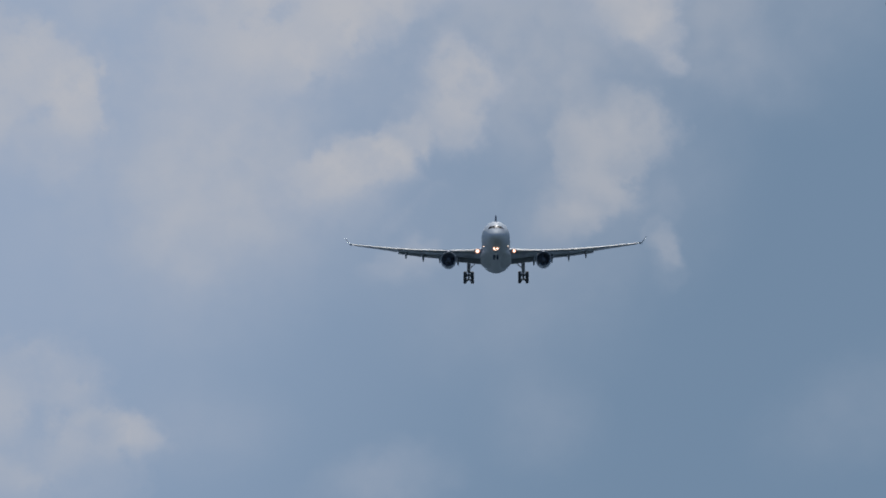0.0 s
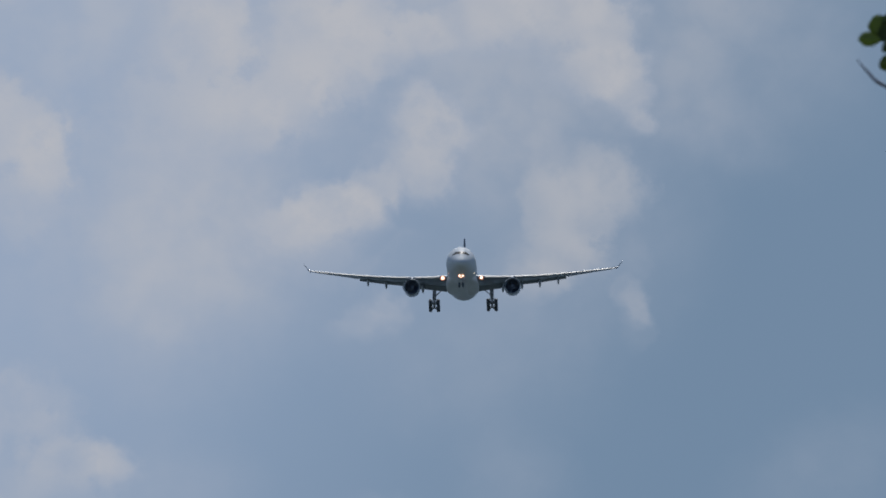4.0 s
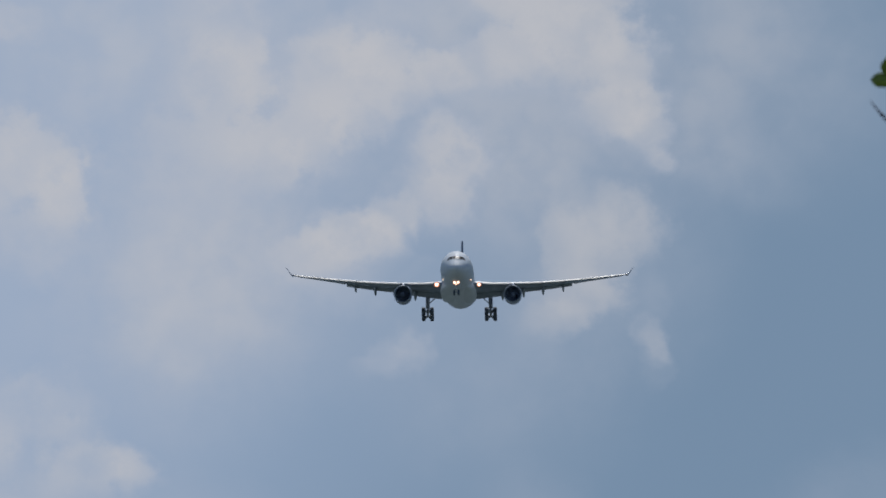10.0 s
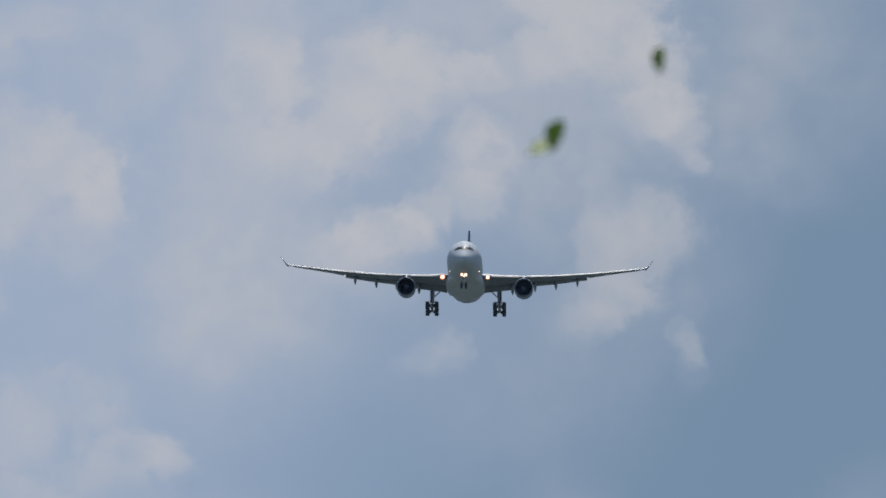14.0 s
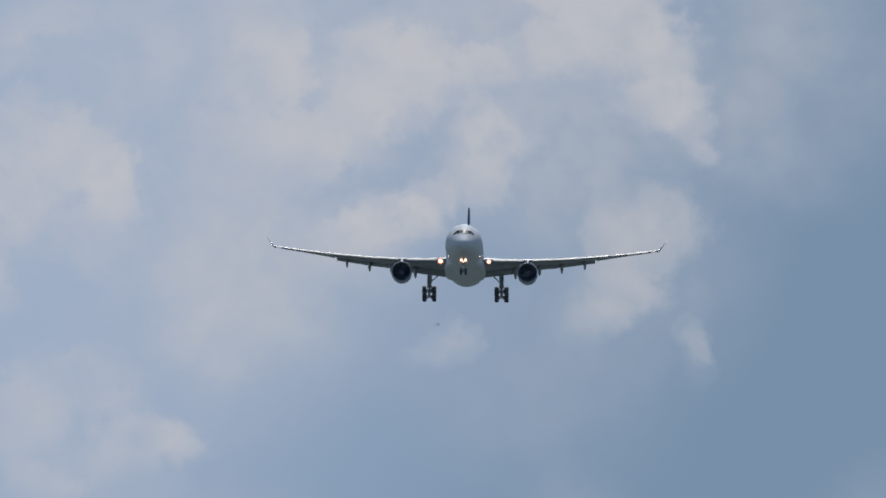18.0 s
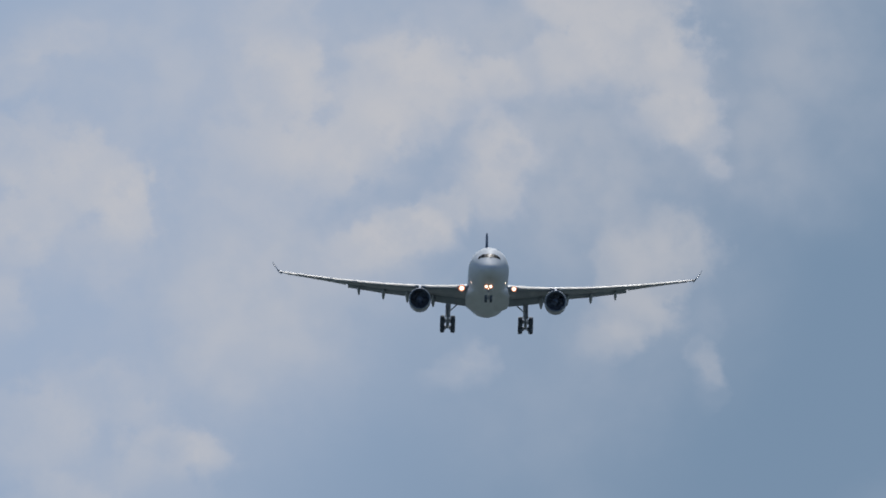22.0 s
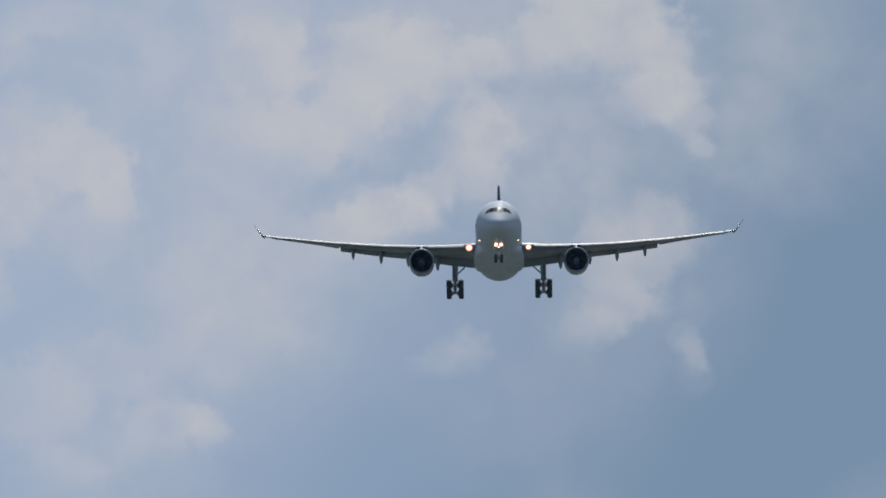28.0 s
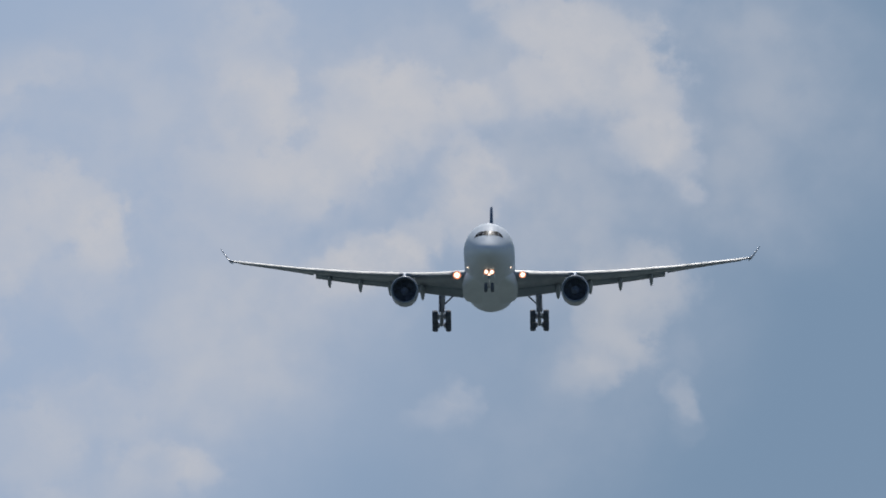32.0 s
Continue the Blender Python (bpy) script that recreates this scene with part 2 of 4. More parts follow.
class Sky(Nodes):
    """Node graph of the sky, in the sky's own grid."""

    def spread(self):
        sep = self.n.new("ShaderNodeSeparateXYZ")
        self.put(sep.inputs[0], self.add("TexCoord", out=3))
        self.u = self.math("MULTIPLY", self.math("DIVIDE", sep.outputs[0], sep.outputs[1]), FOCUS / 100)
        v = self.math("SUBTRACT", math.tan(EL0), self.math("DIVIDE", sep.outputs[2], sep.outputs[1]))
        self.v = self.math("MULTIPLY", v, FOCUS / 100 * math.cos(EL0) ** 2)
        self.p = self.add("CombineXYZ", self.u, self.v, 0.0)
        # curls: the billows are pushed about by noise at three scales
        self.q = self.p
        for scale, size in ((0.6, 0.40), (1.6, 0.34), (4.2, 0.20)):
            w = self.add("VectorMath", self.noise(self.p, scale, 2, 0.5, "Color"), (0.5, 0.5, 0.5), operation="SUBTRACT")
            w = self.add("VectorMath", w, (size, size, 0), operation="MULTIPLY")
            self.q = self.add("VectorMath", self.q, w, operation="ADD")
        # ragged edges at three more
        self.fluff, self.fine = self.noise(self.p, 1.0, 4, 0.5), self.noise(self.p, 2.6, 6, 0.62)
        rough = self.math("ADD", self.math("MULTIPLY", self.fluff, 0.9), self.math("MULTIPLY", self.fine, 0.6))
        self.ragged = self.math("SUBTRACT", rough, 0.77)
        return self

    def fitted(self, x, y, rx, ry, turn=0.0):
        m = self.n.new("ShaderNodeMapping")
        m.vector_type = "TEXTURE"
        self.put(m.inputs[0], self.q)
        m.inputs[1].default_value = (x, y, 0)
        m.inputs[2].default_value = (0, 0, radians(turn))
        m.inputs[3].default_value = (rx, ry, 1)
        return m.outputs[0], self.add("VectorMath", m.outputs[0], operation="LENGTH", out=1)

    def billows(self, rows):
        """How thick the cloud of these billows is, 0 to 1."""
        clear = 1.0
        for x, y, rx, ry, way_deg, weight in rows:
            local, r = self.fitted(x, y, rx * 1.5, ry * 1.5)
            r = self.math("ADD", r, self.ragged)
            d = self.add("VectorMath", local, (math.cos(radians(way_deg)), -math.sin(radians(way_deg)), 0), operation="DOT_PRODUCT", out=1)
            inner = self.ramp(d, -0.7, 0.6, -0.15, 0.52)             # where the edge begins to fall off: late on the crisp side
            clear = self.math("MULTIPLY", clear, self.math("SUBTRACT", 1.0, self.ramp(r, inner, 1.0, weight, 0.0)))
        tex = self.math("ADD", self.math("MULTIPLY", self.ramp(self.fluff, 0.28, 0.72), 0.5), self.math("MULTIPLY", self.ramp(self.fine, 0.3, 0.7), 0.5))
        return self.math("MULTIPLY", self.math("SUBTRACT", 1.0, clear), self.ramp(tex, 0, 1, 0.78, 1.25, False), True)

    def lit(self, dens):
        """Sunlit vapour: blue-grey where thin, nearly white where thick."""
        return self.mix(self.ramp(dens, 0.2, 0.8), srgb(173, 180, 194), srgb(191, 191, 195))


def sky_material():
    g = Sky("cloudy_sky").spread()
    haze = 0.0
    for x, y, rx, ry, turn, weight in veils():
        r = g.fitted(x, y, rx * 1.35, ry * 1.35, turn)[1]
        haze = g.math("ADD", g.ramp(r, 0.1, 1.0, weight, 0.0), haze)
    haze = g.math("MULTIPLY", haze, g.ramp(g.fluff, 0.28, 0.72, 0.7, 1.2))
    dens = g.math("SUBTRACT", 1.0, g.math("MULTIPLY", g.math("SUBTRACT", 1.0, g.billows(strip())), g.math("POWER", 2.718, g.math("MULTIPLY", haze, -1.0))))
    # clear air: paler to one side and upwards, deeper blue to the other
    side = g.ramp(g.math("ADD", g.u, g.math("MULTIPLY", g.v, 0.35)), -7.5, 7.0)
    air = g.mix(side, srgb(150, 168, 193), srgb(117, 140, 165))
    low = g.ramp(g.v, 1.0, 7.0)
    air = g.mix(g.math("MULTIPLY", low, 0.2), air, srgb(118, 143, 169))
    return g.finish(g.add("Emission", g.mix(dens, air, g.lit(dens)), 1.0))


def cloud_material(rows):
    g = Sky("cloud_vapour").spread()
    dens = g.billows(rows)
    return g.finish(g.add("MixShader", dens, g.add("BsdfTransparent", (1, 1, 1, 1)), g.add("Emission", g.lit(dens), 1.0)))


# ================================================================ mesh helpers


def part(name, bm, material, parent=None, label="", smooth=True):
    me = bpy.data.meshes.new(name)
    bmesh.ops.recalc_face_normals(bm, faces=bm.faces)
    for f in bm.faces:
        f.smooth = smooth
    bm.to_mesh(me)
    bm.free()
    me.materials.append(material)
    ob = new(name, me)
    ob.parent = parent
    if label:
        ob["label"] = label
    return ob


def loft(rings, cap=True, bm=None, closed=True):
    bm = bm or bmesh.new()
    vs = [[bm.verts.new(p) for p in ring] for ring in rings]
    n = len(vs[0])
    for a, b in zip(vs, vs[1:]):
        for i in range(n if closed else n - 1):
            j = (i + 1) % n
            bm.faces.new((a[i], a[j], b[j], b[i]))
    if cap:
        for f in (bm.faces.new(vs[0][::-1]), bm.faces.new(vs[-1])):
            for e in f.edges:
                e.smooth = False
    return bm


def turned(profile, centre, axis="y", n=32, cap=False, bm=None, tilt=None):
    """A body of revolution: profile of (radius, place along the axis)."""
    rings = []
    for r, h in profile:
        ring = []
        for i in range(n):
            a = 2 * math.pi * i / n
            c, s = r * math.cos(a), r * math.sin(a)
            p = {"x": (h, c, s), "y": (c, h, s), "z": (c, s, h)}[axis]
            p = Vector(p)
            if tilt:
                p = tilt @ p
            ring.append(p + Vector(centre))
        rings.append(ring)
    return loft(rings, cap, bm)


def tube(points, radii, n=10, bm=None):
    """A round bar along a line of points."""
    points = [Vector(p) for p in points]
    rings = []
    for i, p in enumerate(points):
        d = (points[min(i + 1, len(points) - 1)] - points[max(i - 1, 0)]).normalized()
        a = d.cross(Vector((0.3, 0.2, 1) if abs(d.z) < 0.9 else (1, 0.2, 0))).normalized()
        b = d.cross(a)
        r = radii[i] if isinstance(radii, (list, tuple)) else radii
        rings.append([p + (a * math.cos(2 * math.pi * k / n) + b * math.sin(2 * math.pi * k / n)) * r for k in range(n)])
    return loft(rings, True, bm)


def slab(x0, x1, y0, y1, z0, z1, bevel=0.0, bm=None):
    own = bm is None
    bm = bm or bmesh.new()
    v = [bm.verts.new((x, y, z)) for x in (x0, x1) for y in (y0, y1) for z in (z0, z1)]
    for f in ((0, 1, 3, 2), (4, 6, 7, 5), (0, 4, 5, 1), (2, 3, 7, 6), (0, 2, 6, 4), (1, 5, 7, 3)):
        bm.faces.new([v[i] for i in f])
    if bevel and own:
        bmesh.ops.recalc_face_normals(bm, faces=bm.faces)
        bmesh.ops.bevel(bm, geom=bm.edges[:], offset=bevel, segments=2, affect="EDGES")
    return bm


# ================================================================ the ground and the sky
def ground():
    bm = bmesh.new()
    rings = [[(r * math.cos(a), r * math.sin(a), -0.0) for a in np.linspace(0, 2 * math.pi, 73)[:-1]]
             for r in (1, 20, 60, 150, 400, 1000, 2400, 6000)]
    loft(rings, False, bm)
    bm.faces.new(bm.verts[:72])
    return tagged(part("ground", bm, ground_material(), smooth=False), "flat open ground of grass and bare earth", "ground", kind="structure")


def backdrop():
    """The far sky: a piece of a sphere about the eye, behind everything."""
    bm = bmesh.new()
    r = 4880.0
    rows = []
    for e in np.linspace(-0.05, 6.0, 25):
        rows.append([way(a, e) * r for a in np.linspace(-22, 22, 65)])
    loft(rows, False, bm, closed=False)
    ob = part("backdrop", bm, sky_material())
    ob.location = EYE
    return tagged(ob, "hazy pale blue sky with soft white broken clouds", "sky", kind="structure")


def cloud(rows, r, label):
    """A drifting bank in front of the far sky: a curved sheet of vapour about the eye, as wide as its billows."""
    rows = list(rows)
    u0, u1 = min(x - 1.9 * a for x, y, a, b, *_ in rows), max(x + 1.9 * a for x, y, a, b, *_ in rows)
    v0, v1 = min(y - 1.9 * b for x, y, a, b, *_ in rows), max(y + 1.9 * b for x, y, a, b, *_ in rows)
    degrees = lambda k: math.degrees(k * 100 / FOCUS)
    sheet = [[way(degrees(u), math.degrees(EL0) - degrees(v)) * r for u in np.linspace(u0, u1, 25)] for v in np.linspace(v0, v1, 13)]
    ob = part("cloud", loft(sheet, False, closed=False), cloud_material(rows))
    ob.location = EYE
    return tagged(ob, label, "cloud", kind="stuff")


ground()
backdrop()
high_cloud = cloud(upper_bank(), 4866.0, "wide broken bank of soft white cloud")
pale_cloud = cloud(pale_bank(), 4858.0, "rounded pale cloud bank with soft edges")
low_cloud = cloud(low_bank(), 4850.0, "low flat bank of hazy white cloud")
puff_cloud = cloud(puffs(), 4842.0, "bright round puff of cloud trailing a band")
wisp_cloud = cloud(small_puff(), 4834.0, "small thin puff of white cloud")

# ================================================================ the airliner
# x across the span, s metres behind the nose, z above the fuselage's centre line; its origin lies midway between the engine intakes
S0, Z0 = 17.5, -2.88


def at(x, s, z):
    return Vector((x, s - S0, z - Z0))


# behind the nose, half width, top, bottom; the first metres are rounded by nose_at()
BODY = ((9.5, 2.82, 2.82, -2.82), (37.5, 2.82, 2.82, -2.82), (40.5, 2.82, 2.82, -2.64), (44.0, 2.78, 2.82, -2.25), (48.0, 2.58, 2.80, -1.7), (52.0, 2.18, 2.74, -1.1),
        (56.0, 1.62, 2.6, -0.15), (60.0, 0.98, 2.32, 0.75), (62.5, 0.45, 2.02, 1.25), (63.6, 0.16, 1.8, 1.5))


def nose_at(s):
    """Half width, top and bottom of the rounded nose: blunt tip, sloping windscreen, full round by the door."""
    round_to = lambda length: math.sqrt(max(0.0, 1 - (1 - min(s / length, 1)) ** 2))
    crown = 0.5 - 0.5 * math.cos(math.pi * min(s / 6.5, 1))          # slow rise, steepest at the windscreen
    top = -0.88 + 1.15 * round_to(3.2) + 2.55 * crown ** 0.92
    return max(0.01, 2.82 * round_to(9.5) ** 0.96), top, -0.9 - 1.92 * round_to(9.5) ** 0.97


def body_at(s):
    if s <= 9.5:
        return nose_at(s)
    for a, b in zip(BODY, BODY[1:]):
        if s <= b[0]:
            f = (s - a[0]) / (b[0] - a[0])
            return [a[i] + (b[i] - a[i]) * f for i in (1, 2, 3)]
    return BODY[-1][1:]


def on_nose(x, z, out=0.0):
    """The point of the nose's skin that shows at x, z from straight ahead."""
    lo, hi = 0.01, 9.0
    for _ in range(40):
        s = (lo + hi) / 2
        hw, top, bot = body_at(s)
        zc, hh = (top + bot) / 2, (top - bot) / 2
        if (x / hw) ** 2 + ((z - zc) / hh) ** 2 > 1:
            lo = s
        else:
            hi = s
    n = Vector((x / hw ** 2, -0.55 * 0.6, (z - zc) / hh ** 2)).normalized()
    return at(x, s, z) + n * out


def airfoil(x, s, z, chord, thick, twist, n=11, camber=0.02, tail=1.0):
    """A wing section as a ring of points, nose down by the twist in degrees."""
    ring = []
    c, d = math.cos(radians(twist)), math.sin(radians(twist))
    us = [0.5 - 0.5 * math.cos(math.pi * i / n) for i in range(n + 1)]
    for sign, seq in ((1, us[::-1]), (-1, us[1:-1])):
        for u in seq:
            y = 5 * thick * (0.2969 * math.sqrt(u) - 0.126 * u - 0.3516 * u * u + 0.2843 * u ** 3 - 0.1015 * u ** 4) + 0.0012
            m = camber * (1 - (2 * u - 1) ** 2)
            p, h = u * chord * tail, (m + sign * y) * chord
            ring.append(at(x, s + p * c + h * d, z - p * d + h * c))
    return ring


# span station, leading edge behind the nose, height of it, chord, twist
WING = ((1.2, 17.6, -1.38, 11.6, 3.4), (2.82, 18.6, -1.25, 10.8, 3.2), (6.0, 20.7, -1.02, 9.1, 2.6), (9.5, 23.0, -0.68, 7.4, 1.9), (14.5, 26.2, -0.06, 6.1, 0.9),
        (19.5, 29.4, 0.74, 4.9, -0.6), (20.5, 30.04, 0.91, 4.65, -1.6), (24.5, 32.6, 1.68, 3.7, -3.4), (28.85, 35.4, 2.55, 2.6, -4.4))


def wing_at(x):
    for a, b in zip(WING, WING[1:]):
        if x <= b[0]:
            break
    f = (x - a[0]) / (b[0] - a[0])
    return [a[i] + (b[i] - a[i]) * f for i in range(1, 5)]


def flap_panel(side, x0, x1, back, drop, chord0, chord1, turn, material, plane, name, label="", steps=5):
    rings = []
    for i in range(steps):
        x = x0 + (x1 - x0) * i / (steps - 1)
        s, z, c, tw = wing_at(x)
        ch = chord0 + (chord1 - chord0) * i / (steps - 1)
        ss, zz = s + c * back, z - c * back * math.sin(radians(tw)) - drop * c / 6
        rings.append(airfoil(side * x, ss, zz, ch, 0.11, turn, 7))
    return part(name, loft(rings), material, plane, label)


def wing(side, plane):
    rings = []
    for x in (1.2, 2.82, 4.4, 6.0, 7.8, 9.5, 12, 14.5, 17, 19.5, 22, 24.5, 26.6, 28.85):
        s, z, c, tw = wing_at(x)
        inner = x <= 19.6
        rings.append(airfoil(side * x, s, z, c, 0.12 if x < 6 else (0.10 if x < 20 else 0.085), tw, 11, tail=0.84 if inner else 0.99))
    w = part("wing", loft(rings), grey_paint, plane, "grey swept wing with extended flaps and slats")
    # slats in sections along the leading edge, drawn forward and down
    for x0, x1 in ((4.3, 8.7), (10.1, 14.33), (14.36, 18.03), (18.06, 21.63), (21.66, 25.23), (25.26, 28.7)):
        rings = []
        for i in range(4):
            x = x0 + (x1 - x0) * i / 3
            s, z, c, tw = wing_at(x)
            ch = 0.11 * c + 0.30
            rings.append(airfoil(side * x, s + 0.05 * c - 0.92 * ch, z + 0.035 * c - 0.36 * ch, ch, 0.10, -24, 9, 0.05))
        part("slat", loft(rings), slat_paint, w, "pale grey leading-edge slat")
    flap_panel(side, 3.0, 8.9, 0.79, 0.02, 2.2, 1.8, 21, grey_paint, w, "flap", "lowered trailing-edge flap")
    flap_panel(side, 9.2, 19.5, 0.79, 0.02, 1.7, 1.3, 15, grey_paint, w, "flap", "lowered trailing-edge flap", 7)
    flap_panel(side, 19.75, 28.0, 0.86, 0.0, 0.62, 0.40, 6, grey_paint, w, "aileron")
    # spoilers lie on top ahead of the flaps
    for x0, x1 in ((5.0, 7.4), (10.4, 12.6), (12.7, 14.9), (15.0, 17.2), (17.3, 19.3)):
        rings = []
        for x in (x0, x1):
            s, z, c, tw = wing_at(x)
            rings.append([at(side * x, s + c * u, z - c * u * math.sin(radians(tw)) + h * c) for u, h in
                          ((0.66, 0.062), (0.80, 0.036), (0.80, 0.030), (0.66, 0.054))])
        part("spoiler", loft(rings), slat_paint, w, smooth=False)
    # fairings over the flap tracks
    for x, length, r in ((7.55, 5.2, 0.29), (11.15, 4.9, 0.27), (14.5, 4.5, 0.25), (17.95, 4.0, 0.22)):
        s, z, c, tw = wing_at(x)
        prof = ((0.02, 0), (0.45, 0.08), (0.85, 0.25), (1.0, 0.45), (0.92, 0.65), (0.6, 0.85), (0.04, 1.0))
        rings = []
        for k, u in prof:
            ss = s + 0.52 * c + u * length
            zz = z - 0.52 * c * math.sin(radians(tw)) - (0.44 if x < 9 else 0.28) - 0.12 * u * length - 0.16 * max(0, u - 0.5) * length
            rings.append([at(side * x + r * k * math.cos(a), ss, zz + 1.35 * r * k * math.sin(a)) for a in np.linspace(0, 2 * math.pi, 13)[:-1]])
        part("flap_track_fairing", loft(rings), grey_paint, w)
    # winglet, leaning outwards and swept back
    rings = []
    for x, s, z, c, th in ((28.83, 35.4, 2.55, 2.6, 0.09), (29.1, 35.85, 2.72, 2.2, 0.09), (29.35, 36.4, 3.05, 1.7, 0.085), (29.75, 37.3, 3.68, 1.2, 0.08), (30.15, 38.2, 4.31, 0.7, 0.08)):
        ring = airfoil(0, s, 0, c, th, 0, 8, 0.0)
        lean = radians({28.83: 12, 29.1: 36, 29.35: 52}.get(x, 55))
        out = []
        for p in ring:
            h = p.z + Z0
            out.append(Vector((side * (x - h * math.sin(lean)), p.y, z - Z0 + h * math.cos(lean))))
        rings.append(out)
    part("winglet", loft(rings), blue_paint, w, "dark blue winglet")
    part("navigation_light", turned(((0.01, -0.12), (0.06, -0.07), (0.08, 0.0), (0.06, 0.1)), at(side * 28.75, 35.33, 2.56), "y", 10, True), window_glass, w)
    return w


def engine(side, plane):
    c = at(side * 9.46, 17.5, -3.05)
    outer = [(1.30, 0.55), (1.29, 0.30), (1.31, 0.12), (1.37, 0.02), (1.42, 0.0), (1.47, 0.05)]
    cowl = [(1.47, 0.05), (1.53, 0.25), (1.55, 0.7), (1.555, 1.5), (1.53, 2.6), (1.47, 3.8), (1.30, 5.0), (1.10, 5.9), (1.07, 5.9), (1.2, 5.0), (1.28, 4.0)]
    e = part("engine", turned(cowl, c, "y", 48), nacelle_paint, plane, "round turbofan engine with a pale nacelle")
    part("intake_lip", turned(outer, c, "y", 48), lip_metal, e, "bare metal intake lip")
    part("intake_duct", turned([(1.30, 0.55), (1.31, 0.9), (1.30, 1.3), (1.28, 1.42)], c, "y", 40), liner, e)
    # fan: twisted blades round a hub, in front of a dark disc
    bm = turned([(0.42, 1.18), (0.44, 1.4), (1.28, 1.5)], c, "y", 32)
    for i in range(26):
        a = 2 * math.pi * i / 26
        ring = []
        for r, tw, w in ((0.40, 0.5, 0.17), (0.8, 0.85, 0.20), (1.27, 1.1, 0.22)):
            u, v = Vector((math.cos(a), 0, math.sin(a))), Vector((-math.sin(a), 0, math.cos(a)))
            d = v * math.sin(tw) * w + Vector((0, 1, 0)) * math.cos(tw) * w
            m = c + u * r + Vector((0, 1.28, 0))
            ring.append([m - d, m + d * 0.9, m + d + v * 0.012, m - d * 0.9 + v * 0.02])
        loft(ring, True, bm)
    part("fan", bm, fan_metal, e)
    part("spinner", turned([(0.01, 0.78), (0.1, 0.84), (0.24, 1.0), (0.36, 1.14), (0.42, 1.22)], c, "y", 24, True), fan_metal, e, "dark fan spinner")
    part("exhaust_cone", turned([(0.62, 4.6), (0.55, 5.6), (0.35, 6.5), (0.05, 7.2)], c, "y", 24, True), dark_metal, e)
    # pylon up to the wing
    rings = []
    for s, z0, z1, w in ((18.6, -1.66, -1.44, 0.07), (19.6, -1.74, -1.12, 0.17), (21.5, -1.74, -0.72, 0.2), (24.0, -1.9, -0.8, 0.2), (26.5, -1.9, -1.1, 0.12)):
        rings.append([at(side * 9.46 + x, s, z) for x, z in ((-w, z0), (w, z0), (w, (z0 + z1) / 2), (w * 0.7, z1), (-w * 0.7, z1), (-w, (z0 + z1) / 2))])
    part("pylon", loft(rings), nacelle_paint, e)
    # vortex strake on the inner shoulder of the nacelle
    rings = []
    for s, h in ((18.9, 0.02), (19.5, 0.3), (20.4, 0.34), (20.5, 0.05)):
        a = radians(55)
        base = at(side * (9.46 - 1.55 * math.cos(a)), s, -3.05 + 1.53 * math.sin(a))
        d = Vector((-side * math.cos(a), 0, math.sin(a)))
        n = Vector((side * math.sin(a), 0, math.cos(a))) * 0.015
        rings.append([base - n, base + n, base + d * h + n, base + d * h - n])
    part("strake", loft(rings), nacelle_paint, e)


def wheel(centre, radius, width, parent):
    c = Vector(centre)
    h = width / 2
    w = part("wheel", turned([(radius * 0.56, -h * 0.8), (radius * 0.62, -h * 0.98), (radius * 0.82, -h), (radius * 0.95, -h * 0.8), (radius, -h * 0.35), (radius, h * 0.35),
                              (radius * 0.95, h * 0.8), (radius * 0.82, h), (radius * 0.62, h * 0.98), (radius * 0.56, h * 0.8)], c, "x", 28), rubber, parent, "black rubber tyre")
    part("rim", turned([(0.05, -h * 0.55), (radius * 0.3, -h * 0.6), (radius * 0.5, -h * 0.75), (radius * 0.57, -h * 0.85), (radius * 0.57, h * 0.85), (radius * 0.5, h * 0.75),
                        (radius * 0.3, h * 0.6), (0.05, h * 0.55)], c, "x", 20, True), gear_paint, w)


